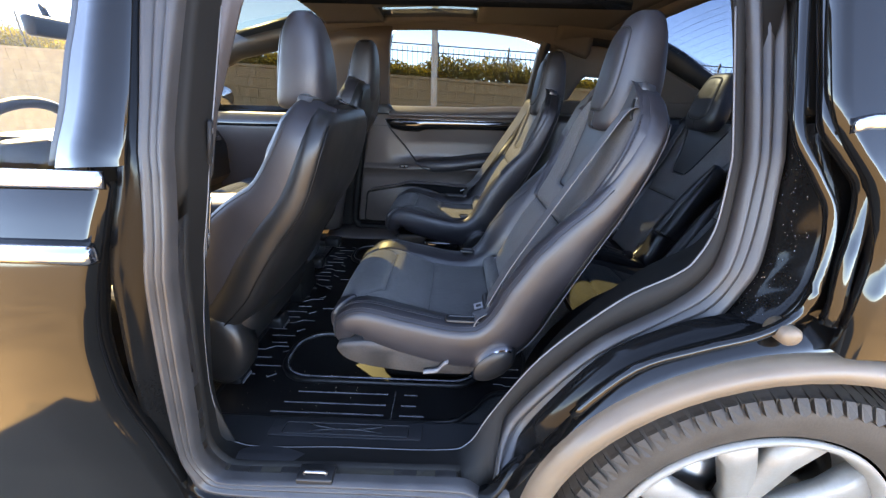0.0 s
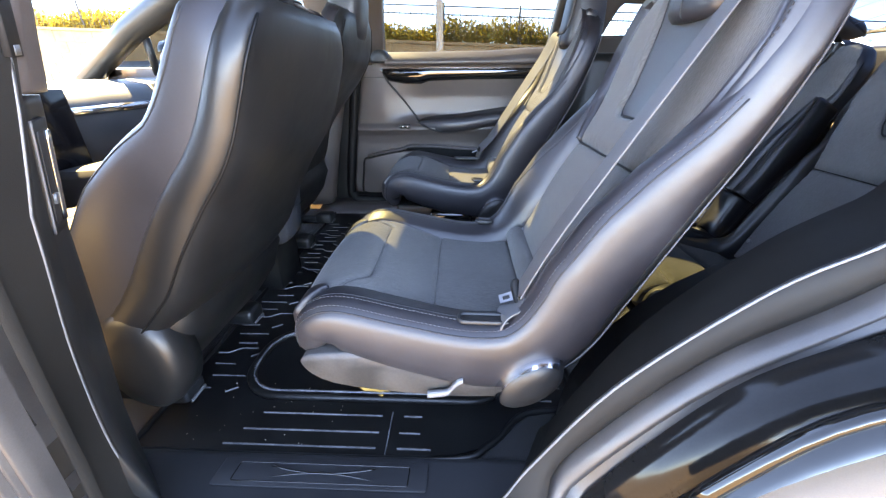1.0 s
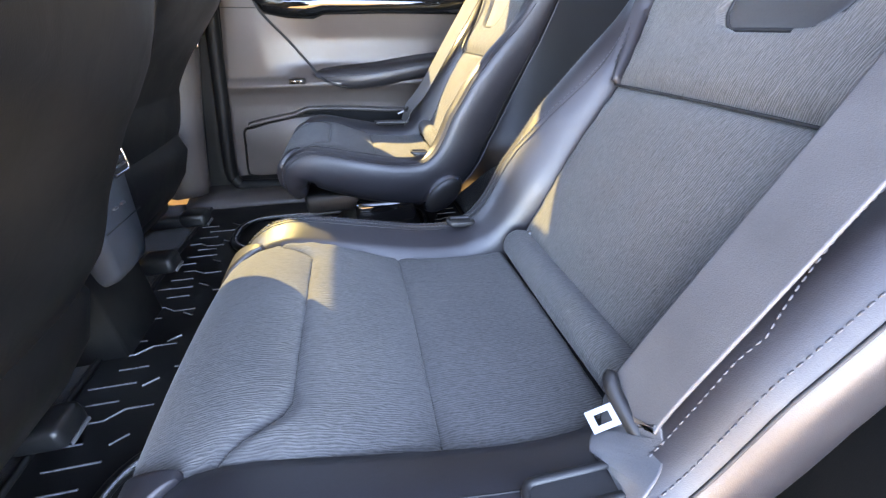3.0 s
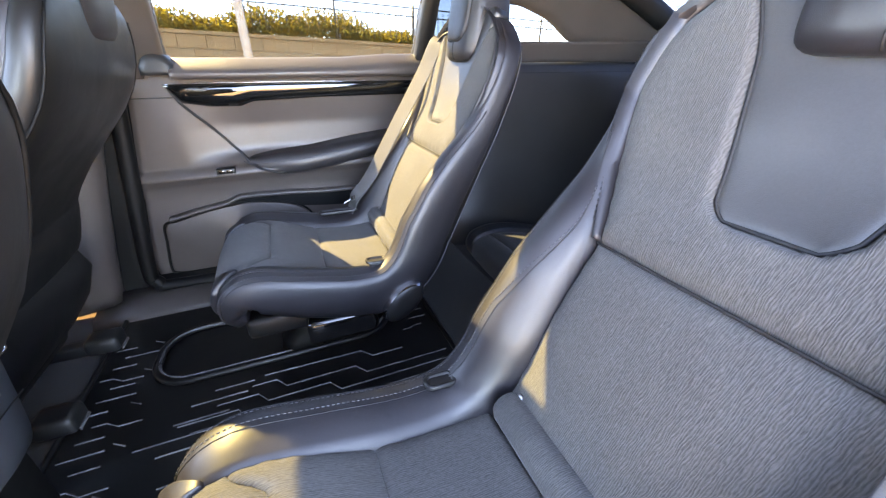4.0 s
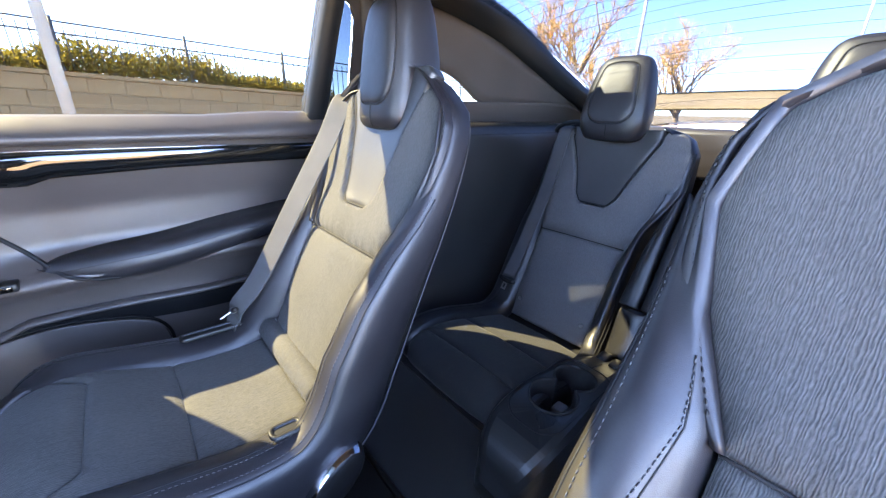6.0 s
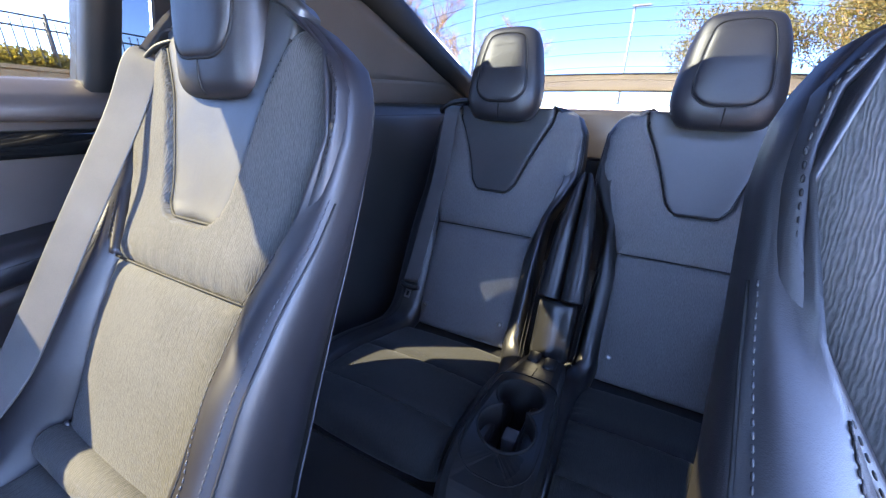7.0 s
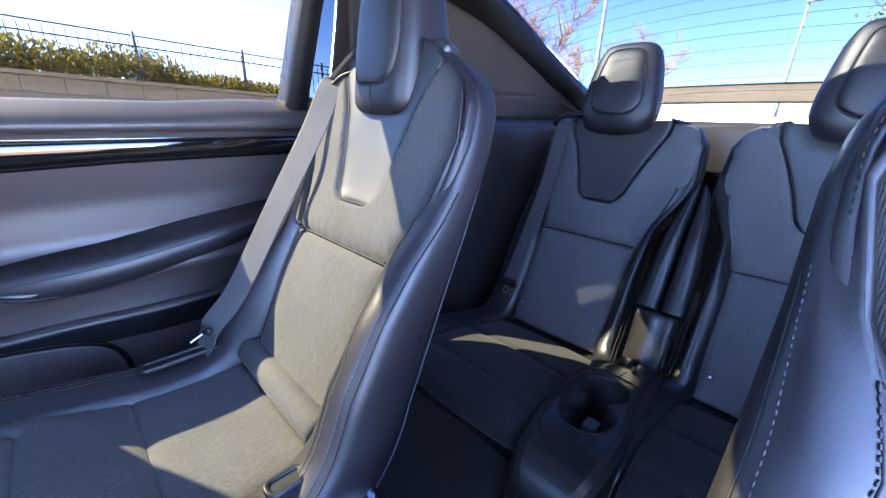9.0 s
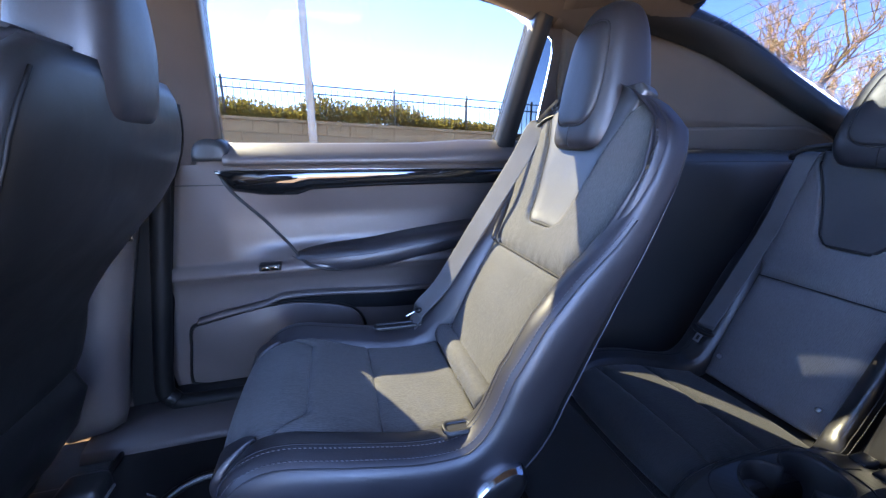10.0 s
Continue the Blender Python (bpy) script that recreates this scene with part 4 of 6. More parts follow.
car = thing("car_body", "gloss black car body with the rear side doorway open", "car", kind="structure", at=(0.4, 0, 0))
part("door_seal", ring_strip([(si, so, 0, .045), (si, so, 0, .015), (si, so, .08, .002), (si, so, .19, .000), (si, so, .25, .016), (si, so, .31, .016), (si, so, .38, -.002), (si, so, .50, -.003), (si, so, .55, .012), (si, so, .60, .012), (si, so, .67, -.008), (si, so, .84, -.010), (si, so, .95, .004), (si, so, 1.0, .03)]), RUBBER, car, "ridged grey rubber door seal")
part("doorway_trim", ring_strip([(ti, si, 0, .118), (ti, si, .02, .112), (ti, si, .5, .06), (ti, si, 1.0, .030), (ti, si, 1.0, .06)]), DOOR_TRIM, car, "soft black plastic doorway trim")

part("trim_edge", tube([(x, body_y(z) + .113, z) for x, z in ti[6:-6]], .0017, 6), GREY_PLASTIC, car, "thin pale trim edge")

rng = random.Random(21)
cr = bmesh.new()
for _ in range(34):
    x, y = rng.uniform(-.24, .10), rng.uniform(-.69, -.52)
    r = rng.uniform(.0008, .0022)
    m = Euler((rng.uniform(0, 6), rng.uniform(0, 6), 0)).to_matrix()
    v = [cr.verts.new(Vector((x, y, .4375 + r * .6)) + m @ Vector(p) * r) for p in ((1, 0, 0), (-.7, .8, 0), (-.6, -.9, 0), (0, 0, .9))]
    for f in ((0, 1, 3), (1, 2, 3), (2, 0, 3), (0, 2, 1)):
        cr.faces.new([v[i] for i in f])
crumbs = part("crumbs", cr, CRUMB, None, "pale crumbs of dirt on the rubber mat", smooth=False)
tagged(crumbs, category="crumbs", kind="stuff")
# painted jamb from the seal out to the gap of the panels
jamb_out = spline([(-.17, 1.52), (-.165, 1.41), (-.165, 1.25), (-.172, 1.15), (-.200, 1.08), (-.214, .99), (-.240, .80), (-.232, .66), (-.215, .53), (-.17, .435), (-.05, .41), (.128, .41), (.40, .42), (.49, .49), (.535, .60),
                   (.590, .70), (.680, .82), (.793, .888), (.900, .922), (.975, .950), (.992, 1.05), (.994, 1.11), (.985, 1.172), (.950, 1.225), (.925, 1.262), (.918, 1.315), (.910, 1.43), (.90, 1.52)], N_RING)
part("door_jamb", ring_strip([(so, jamb_out, 0, .034), (so, jamb_out, .10, .016), (so, jamb_out, .45, .010), (so, jamb_out, .60, .000), (so, jamb_out, .72, -.010), (so, jamb_out, .84, .008), (so, jamb_out, 1.0, .012), (so, jamb_out, 1.0, .08)]), JAMB, car, "black painted door jamb with water drops")
rng = random.Random(33)
dr_ = bmesh.new()
for _ in range(420):
    i, f = rng.randint(60, 96), rng.uniform(.03, .58)
    x, z = so[i] * (1 - f) + jamb_out[i] * f
    x, z = x + rng.uniform(-.008, .008), z + rng.uniform(-.008, .008)
    y = body_y(z) + inset(x, z) * (1 - f) + float(np.interp(f, [0, .10, .45, .60], [.034, .016, .010, .0]))
    r = rng.uniform(.0004, .0011)
    loft([[(x + r * q * math.cos(t), y - h * r, z + r * q * math.sin(t) * 1.15) for t in (2 * math.pi * k / 7 for k in range(7))] for q, h in ((1, -.4), (.95, .2), (.6, .6), (.15, .75))], bm=dr_)
part("water_drops", dr_, WATER, car, "small clear water drops", kind="stuff")
gut = spline([(.60, .735), (.69, .848), (.793, .896), (.875, .926), (.925, .965), (.938, 1.006), (.944, 1.079), (.936, 1.139), (.904, 1.189), (.873, 1.244), (.868, 1.314), (.865, 1.426), (.86, 1.52)], 60)
part("gutter", tube([(x, body_y(z) - .004, z) for x, z in gut], .009, 8), PAINT, car, "gloss black rain gutter")
gut2 = spline([(.972, .96), (.970, 1.053), (.974, 1.115), (.968, 1.174), (.938, 1.214), (.907, 1.257), (.902, 1.315), (.893, 1.427), (.885, 1.52)], 40)
part("gutter", tube([(x, body_y(z) - .012, z) for x, z in gut2], .012, 10), PAINT, car, "gloss black rain gutter")
part("rubber_stop", tube([(.915, -.935, .938), (.915, -.972, .938), (.915, -.978, .938)], [.017, .017, .012], 18), ARCH, car, "round grey rubber stop")


def skin(edge, far, dy, inset=.03, n=8):
    """Outer panel from an edge line to far points, its edge turned inwards."""
    secs = []
    for (x, z), (fx, fz) in zip(edge, far):
        row = [(x, body_y(z) + dy + inset, z), (x, body_y(z) + dy + .004, z), (x + (fx - x) * .012, body_y(z) + dy, z + (fz - z) * .012)]
        row += [(x + (fx - x) * k / n, body_y(z + (fz - z) * k / n) + dy, z + (fz - z) * k / n) for k in range(1, n + 1)]
        secs.append(row)
    return loft(secs, ring=False, caps=False)


# front side door, closed, below and above its belt
fd = thing("front_door", "closed gloss black front car door with chrome handle", "car door", kind="structure", at=(-.7, -1.0, .4))
edge = spline([(-.165, 1.152), (-.185, 1.061), (-.202, .99), (-.225, .883), (-.231, .761), (-.212, .65), (-.200, .572), (-.19, .45), (-.19, .30)], 40)
crease = lambda z: float(np.interp(z, [.3, .60, .80, .90, .96, 1.01, 1.06, 1.12, 1.16], [-.975, -1.0, -1.010, -1.011, -1.006, -.997, -.985, -.967, -.952]))
secs = []
for x, z in edge:
    secs.append([(x, crease(z) + .05, z), (x, crease(z) + .004, z), (x - .012, crease(z), z)] + [(x - (x + 1.45) * k / 8, crease(z), z) for k in range(1, 9)])
part("panel", loft(secs, ring=False, caps=False), PAINT, fd)
part("belt_moulding", loft([[(x, -.975 + dy, 1.163 + dz) for dy, dz in ((0, -.014), (-.008, -.010), (-.010, 0), (-.004, .012), (.004, .012))] for x in (-.138, -.145, -.4, -.8, -1.4)], caps=True), CHROME, fd, "bright chrome window moulding")
part("handle", loft([[(x, -1.004 + dy * s, 1.058 + dz * s) for dy, dz in ((.01, -.016), (-.010, -.013), (-.018, 0), (-.010, .013), (.01, .016))] for x, s in ((-.160, .6), (-.165, 1), (-.25, 1), (-.38, 1), (-.40, .6))]), CHROME, fd, "flat chrome door handle")
fr = spline([(-.145, 1.175), (-.136, 1.252), (-.130, 1.398), (-.13, 1.52)], 16)
fr2 = spline([(-.250, 1.17), (-.229, 1.249), (-.219, 1.326), (-.206, 1.401), (-.20, 1.52)], 16)
secs = [[(a[0], body_y(a[1]) - .008, a[1]), (a[0] - .004, body_y(a[1]) - .020, a[1]), (b[0] + .004, body_y(b[1]) - .020, b[1]), (b[0], body_y(b[1]) - .010, b[1]), (b[0] - .004, body_y(b[1]) + .03, b[1])] for a, b in zip(fr, fr2)]
part("pillar_cover", loft(secs, ring=False, caps=False), PAINT, fd, "gloss black window pillar cover")
part("window_frame", loft([[(x - .003, body_y(z) - .004, z), (x - .022, body_y(z) - .004, z), (x - .022, body_y(z) + .03, z), (x - .003, body_y(z) + .03, z)] for x, z in fr2]), PLASTIC, fd)
pane = part("pane", loft([[(x, body_y(z) + .012, z), (-1.25, body_y(z) + .012, z)] for x, z in fr2], ring=False, caps=False), GLASS_CLEAR, fd, "clear side window glass")
pane.visible_shadow = False

part("inner_panel", loft([[(x, -.945, .45), (x, -.885, .45), (x, -.865, .70), (x, -.84, .86), (x, -.87, .90), (x, -.90, 1.0), (x, -.885, 1.12), (x, -.90, 1.158), (x, -.945, 1.158)] for x in (-.30, -.34, -.8, -1.2, -1.45)]), PLASTIC_SOFT, fd, "dark inner door panel with armrest")

# rear quarter panel, wheel arch trim and wheel
qp = thing("quarter_panel", "gloss black rear quarter panel beside the wheel arch", "car panel", kind="structure", at=(1.3, -1.0, .4))
edge = spline([(.990, .915), (.985, 1.00), (.99, 1.08), (.966, 1.164), (.918, 1.235), (.897, 1.277), (.890, 1.33), (.884, 1.42), (.88, 1.52)], 30)
part("panel", skin(edge, [(2.3, z) for x, z in edge], -.045), PAINT, qp)
part("belt_moulding", loft([[(x, body_y(z) - .05 + dy, z + dz) for dy, dz in ((0, -.012), (-.008, -.008), (-.008, .006), (0, .010))] for x, z in ((.905, 1.262), (.93, 1.268), (1.2, 1.28), (2.0, 1.30))]), CHROME, qp, "bright chrome window moulding")
secs = []
for k in range(41):
    a = radians(215 - 250 * k / 40)
    ring = []
    for r, y in ((.412, -.93), (.413, -.985), (.418, -.997), (.435, -1.000), (.450, -.992), (.456, -.972), (.456, -.93)):
        ring.append((1.0 + r * math.cos(a) * 1.06, y, .450 + r * math.sin(a)))
    secs.append(ring)
part("arch_trim", loft(secs, ring=False, caps=False), ARCH, qp, "satin grey wheel arch trim tinted with ground bounce")
secs = []
for k in range(31):
    a = radians(215 - 150 * k / 30)
    x, z = 1.0 + .456 * 1.06 * math.cos(a), .450 + .456 * math.sin(a)
    j = min(jamb_out, key=lambda q: (q[0] - x) ** 2 + (q[1] - z) ** 2)
    secs.append([(x, -.965, z), (x * .6 + j[0] * .4, -.960, z * .6 + j[1] * .4), (j[0], body_y(j[1]) + .012, j[1])])
part("arch_panel", loft(secs, ring=False, caps=False), PAINT, qp)
part("liner", loft([[(1.0 + r * math.cos(a), y, .45 + r * math.sin(a)) for y, r in ((-.95, .415), (-.60, .425), (-.60, .05))] for a in (radians(200 - 220 * k / 24) for k in range(25))], ring=False, caps=False), PLASTIC, qp, "dark wheel arch liner")
rocker = [(.62, .30), (.40, .395), (-.10, .40), (-.24, .42), (-1.4, .42)]
part("rocker", loft([[(x, -.93, z + .03), (x, -.975, z), (x, -.985, z - .06), (x, -.95, .20)] for x, z in rocker], ring=False, caps=False), PAINT, qp)


def wheel(cx, cy, cz, R=.378):
    root = thing("wheel", "silver five-spoke wheel with worn dusty tyre", "wheel", at=(cx, cy, cz))
    prof = [(.275, .12), (.285, .128), (.315, .138), (.345, .134), (.362, .122), (.371, .105), (.374, .06), (.374, -.06), (.371, -.105), (.345, -.134), (.285, -.128)]
    tyre = loft([[(cx + r * math.cos(a) * R / .374, cy - w, cz + r * math.sin(a) * R / .374) for r, w in prof] for a in (2 * math.pi * k / 96 for k in range(96))], ring=False, caps=False, loop=True)
    t = part("tyre", tyre, TYRE, root, "worn black rubber tyre")
    bm = bmesh.new()
    for k in range(86):
        a = 2 * math.pi * k / 86
        for w0, w1, lean in ((.062, .126, .012), (.004, .054, -.012), (-.054, -.004, .012)):
            pts = []
            for r in (R * .965, R * 1.014):
                for w, da in ((w0, 0), (w0, .050), (w1, .050 + lean), (w1, lean)):
                    rr = r if w < .1 else r * .968
                    pts.append((cx + rr * math.cos(a + da), cy - w, cz + rr * math.sin(a + da)))
            v = [bm.verts.new(p) for p in pts]
            for f in ((0, 1, 2, 3), (7, 6, 5, 4), (0, 4, 5, 1), (1, 5, 6, 2), (2, 6, 7, 3), (3, 7, 4, 0)):
                bm.faces.new([v[i] for i in f])
        # the saw-toothed shoulder below each block
        tri = [(R * .985, .124, 0.004), (R * .985, .124, .052), (R * .930, .1395, .056), (R * .915, .1400, .030), (R * .938, .139, .006)]
        top, low = ([bm.verts.new((cx + r * math.cos(a + da), cy - w - dw, cz + r * math.sin(a + da))) for r, w, da in tri] for dw in (.0035, -.006))
        bm.faces.new(top)
        for i in range(5):
            j = (i + 1) % 5
            bm.faces.new((top[i], top[j], low[j], low[i]))
    bmesh.ops.recalc_face_normals(bm, faces=bm.faces[:])
    part("tread", bm, TYRE, t, "chunky tread blocks", smooth=False, kind="stuff")
    part("rim", loft([[(cx + r * math.cos(a), cy - w, cz + r * math.sin(a)) for r, w in ((.285, .118), (.283, .128), (.272, .126), (.262, .105), (.255, .02), (.25, -.1))] for a in (2 * math.pi * k / 72 for k in range(72))], ring=False, caps=False, loop=True), SILVER, root, "silver painted rim")
    for k in range(5):
        a0 = 2 * math.pi * k / 5 + .35
        for s in (-1, 1):
            secs = []
            for r, w, half, off in ((.04, .085, .034, .0), (.10, .098, .030, .12), (.19, .105, .034, .20), (.262, .108, .048, .27)):
                a = a0 + s * off
                c, d = Vector((math.cos(a), 0, math.sin(a))), Vector((-math.sin(a), 0, math.cos(a)))
                p = Vector((cx, cy - w, cz)) + c * r
                secs.append([p - d * half + Vector((0, .03, 0)), p - d * half * .8, p + d * half * .8, p + d * half + Vector((0, .03, 0))])
            b = loft(secs)
            bmesh.ops.recalc_face_normals(b, faces=b.faces[:])
            part("spoke", b, SILVER, root)
    part("hub_cap", tube([(cx, cy - .07, cz), (cx, cy - .10, cz), (cx, cy - .106, cz)], [.045, .042, .03], 20), SILVER, root)
    part("brake_disc", tube([(cx, cy - .02, cz), (cx, cy + .01, cz)], [.17, .17], 40), STEEL, root, "steel brake disc")


wheel(1.0, -.850, .430, R=.395)

# ---------- far side: closed rear door ----------
dr = thing("door_1", "closed rear car door with soft black panel and gloss black trim strip", "car door", kind="structure", at=(.3, .9, .45))


def panel_y(x, z):
    """The inner face of the far door."""
    y = float(np.interp(z, [.45, .62, .79, .835, .857, .871, .888, .93, 1.02, 1.10, 1.17, 1.20], [.896, .893, .890, .874, .842, .840, .866, .905, .908, .890, .875, .860]))
    f = float(np.interp(x, [-.05, .16], [0, 1]))
    return y * f + .882 * (1 - f) if z > .88 else y


xs = np.linspace(-.285, .86, 60)
zs = np.linspace(.47, 1.19, 50)
front = lambda z: float(np.interp(z, [.47, .50, .55, 1.19], [-.22, -.255, -.262, -.145]))
rows = []
for z in zs:
    x0 = front(z)
    rows.append([(Vector((x0 + (.86 - x0) * k / 59, panel_y(x0 + (.86 - x0) * k / 59, z), z)), Vector((0, -1, 0))) for k in range(60)])
part("inner_panel", slab_grid(rows, .05), PLASTIC_SOFT, dr, "soft dark door panel")
# armrest that swells out of the panel
secs = []
for x, t, z0, z1 in spline([(.118, .030, .884, .900), (.16, .050, .862, .908), (.25, .068, .845, .916), (.36, .078, .850, .924), (.50, .086, .876, .944), (.66, .086, .902, .962), (.84, .086, .93, .982)], 40):
    secs.append([(x, .905, z1 + .012), (x, .905 - t * .7, z1), (x, .905 - t, z1 - .012), (x, .905 - t, z0 + .015), (x, .905 - t * .8, z0), (x, .905, z0 - .012)])
part("armrest", loft(secs), LEATHER, dr, "black leather armrest")
part("armrest_seam", tube([(s[2][0], s[2][1] + .001, s[2][2] - .010) for s in secs], .0015, 6), SEAM, dr)
# piano black strip with a long pointed front end, and the thin dark line that runs down to the armrest
top = [(-.054, 1.152), (.10, 1.154), (.30, 1.153), (.60, 1.150), (.86, 1.149)]
bot = [(-.048, 1.146), (-.020, 1.096), (.06, 1.082), (.150, 1.080), (.19, 1.094), (.40, 1.100), (.86, 1.100)]
xx = np.linspace(-.054, .86, 50)
tz, bz = np.interp(xx, [p[0] for p in top], [p[1] for p in top]), np.interp(xx, [p[0] for p in bot], [p[1] for p in bot])
part("trim_strip", loft([[(x, .880, a), (x, .870, a), (x, .866, a - .004), (x, .870, (a + b) / 2), (x, .874, b + .002), (x, .890, b)] for x, a, b in zip(xx, tz, bz)]), GLOSS, dr, "piano black trim strip")
part("chrome_line", tube([(x, .869, a + .001) for x, a in zip(xx, tz)], .0010, 6), CHROME, dr, "thin chrome line")
part("groove", tube([(x, panel_y(x, z) - .002, z) for x, z in spline([(-.045, 1.140), (-.02, 1.092), (.05, 1.01), (.115, .925), (.150, .886), (.19, .866), (.24, .852), (.30, .846)], 40)], .0050, 6), SEAM, dr, "dark groove down the panel")
part("panel_gap", tube([(x, .8795, 1.114) for x in (-.168, -.1, -.035)], .0014, 5), SEAM, dr)
sw = part("switch", box((.028, .836, .866), (.088, .872, .886), .004), PLASTIC, dr, "window switch")
part("rocker", box((.036, .832, .870), (.056, .842, .882), .002), GLOSS, sw)
part("rocker", box((.060, .832, .870), (.080, .842, .882), .002), GLOSS, sw)
spk = spline([(-.180, .689), (-.192, .62), (-.205, .53), (-.190, .508), (-.10, .498), (.10, .495), (.28, .52), (.32, .62), (.28, .70), (.14, .738), (.04, .738), (-.06, .722), (-.14, .703)], 70, True)
part("speaker_grille", plate([(x, .894, z) for x, z in spk], (0, -.011, 0), bevel=.004), PLASTIC_SOFT, dr, "raised cover of the door pocket")
part("cover_groove", tube([(x, .888, z) for x, z in [(.055 + (x - .055) * 1.02, .61 + (z - .61) * 1.04) for x, z in spk]], .0045, 6, loop=True), BLACK_SEAL, dr, "dark groove round the pocket cover")
lip = spline([(-.16, .712), (-.08, .730), (.022, .748), (.06, .762), (.099, .768), (.25, .764), (.45, .752), (.80, .76)], 40)
part("pocket_edge", loft([[(x, .885, z + .012), (x, .868, z + .009), (x, .862, z + .001), (x, .870, z - .004), (x, .892, z - .004)] for x, z in lip]), PLASTIC_SOFT, dr, "rolled edge of the door pocket")
# Flat black strip on the panel stands for shade inside the pocket.
part("pocket_shade", loft([[(x, .8885, z - .003), (x, .8885, z - .003 - d)] for (x, z), d in zip(lip[16:], np.interp(range(24), [0, 6, 23], [.010, .045, .07]))], ring=False, caps=False), BLACK_SEAL, dr, "black strip for the shade in the door pocket")
# belt pad under the window
part("belt_pad", loft([[(x, .93, 1.222 + r), (x, .888, 1.228 + r), (x, .870, 1.222 + r), (x, .845, 1.204 + r), (x, .826, 1.189 + r), (x, .820, 1.178), (x, .828, 1.169), (x, .86, 1.166), (x, .93, 1.166)] for x, r in ((-.02, 0), (.0, 0), (.2, 0), (.5, .002), (.66, .012), (.80, .012), (.90, .010), (.985, .008))]), PLASTIC_SOFT, dr, "padded window ledge")
part("corner_cap", loft([[(-.050 + .048 * math.cos(a) * r, y, 1.180 + .062 * max(0, math.sin(a)) ** .8 * r) for a in (math.pi * k / 14 for k in range(15))] for y, r in ((.92, 1), (.850, 1), (.838, .90), (.834, .6))]), PLASTIC, dr)
part("jamb", loft([[(front(z) - .15, .86, z), (front(z) - .055, .862, z), (front(z) - .006, .866, z), (front(z) + .004, .89, z)] for z in np.linspace(.44, 1.20, 24)], ring=False, caps=False), BLACK_SEAL, dr, "black door jamb")
part("jamb", loft([[(x, .845, .470), (x, .858, .484), (x, .866, .500), (x, .89, .505)] for x in (-.26, 0, .3, .60)], ring=False, caps=False), BLACK_SEAL, dr, "black door jamb")
part("seal", tube([(x, y, z) for x, y, z in spline([(-.165, .84, 1.19), (-.215, .84, .87), (-.262, .84, .56), (-.25, .84, .50), (-.20, .84, .478), (.10, .84, .478), (.45, .84, .49)], 60)], .024, 10), BLACK_SEAL, dr, "black rubber door seal")
win = [(-.035, 1.226), (-.025, 1.30), (.008, 1.52), (.035, 1.585), (.10, 1.602), (.40, 1.604), (.66, 1.578), (.770, 1.545), (.797, 1.50), (.768, 1.232)]
glass_y = lambda z: float(np.interp(z, [1.2, 1.58], [.90, .72]))


def side_pane(outline, parent, material, label):
    pts = spline(outline, 60, True)
    return part("pane", plate([(x, glass_y(z), z) for x, z in pts], (0, .004, 0)), material, parent, label, smooth=False)


side_pane(win, dr, GLASS_SIDE, "clear rear door window")
win2 = [(.826, 1.236), (.838, 1.40), (.850, 1.50), (.866, 1.515), (.888, 1.48), (.900, 1.33), (.908, 1.236)]
side_pane(win2, dr, GLASS_SMALL, "small fixed window")
edge = [(.850, 1.520), (.872, 1.510), (.888, 1.478), (.894, 1.42), (.899, 1.34), (.905, 1.27), (.908, 1.225), (.995, 1.225), (.970, 1.34), (.935, 1.50), (.905, 1.54), (.850, 1.54)]
part("window_trim", plate([(x, glass_y(z) - .020, z) for x, z in edge], (0, .012, 0)), PLASTIC_SOFT, dr, "dark trim behind the small window", smooth=False)


def post(points, parent, name, material, label=""):
    """A pillar: rows of (x0, x1, z) on the far side glass plane."""
    secs = [[(a, glass_y(z) + .03, z), (a, glass_y(z) - .030, z), (a + .006, glass_y(z) - .042, z), (b - .006, glass_y(z) - .042, z), (b, glass_y(z) - .030, z), (b, glass_y(z) + .03, z)] for a, b, z in points]
    return part(name, loft(secs), material, parent, label)


post([(.764, .828, 1.18), (.772, .832, 1.24), (.789, .842, 1.44), (.797, .850, 1.53), (.80, .856, 1.60)], dr, "divider", PLASTIC, "black window divider")
bp = thing("pillar", "black trimmed door pillar with belt slot", "pillar", kind="structure", at=(-.3, .85, .44))
post([(-.37, -.100, 1.17), (-.37, -.085, 1.195), (-.37, -.030, 1.215), (-.365, -.018, 1.32), (-.36, .008, 1.52), (-.35, .035, 1.61)], bp, "upper_trim", PLASTIC_SOFT, "soft dark upper pillar trim")
part("lower_trim", loft([[(x0, .80, z), (x0 - .02, .87, z), (x0 - .16, .87, z), (x0 - .15, .78, z), (x0 - .10, .745, z), (x0 - .02, .77, z)] for x0, z in ((-.180, 1.22), (-.222, 1.05), (-.283, .80), (-.322, .62), (-.340, .52), (-.355, .47))]), PLASTIC_SOFT, bp, "soft dark lower pillar trim")
part("belt_slot", plate([(-.236 + x - .22 * (z + .04), .764, 1.05 + z) for x, z in rounded(0, 0, .012, .055, .010)], (0, -.006, 0), bevel=.002), CHROME, bp, "belt height slider")
sill = thing("far_sill", "black plastic door sill", "door sill", kind="structure", at=(.1, .80, .43))
part("cover", loft([[(x, .70, .432), (x, .715, .455), (x, .78, .468), (x, .86, .478), (x, .90, .45), (x, .90, .42)] for x in (-.42, -.3, 0, .3, .62)]), PLASTIC_SOFT, sill)
nsill = thing("near_sill", "black plastic door sill with dark scuff plate", "door sill", kind="structure", at=(.1, -.80, .43))
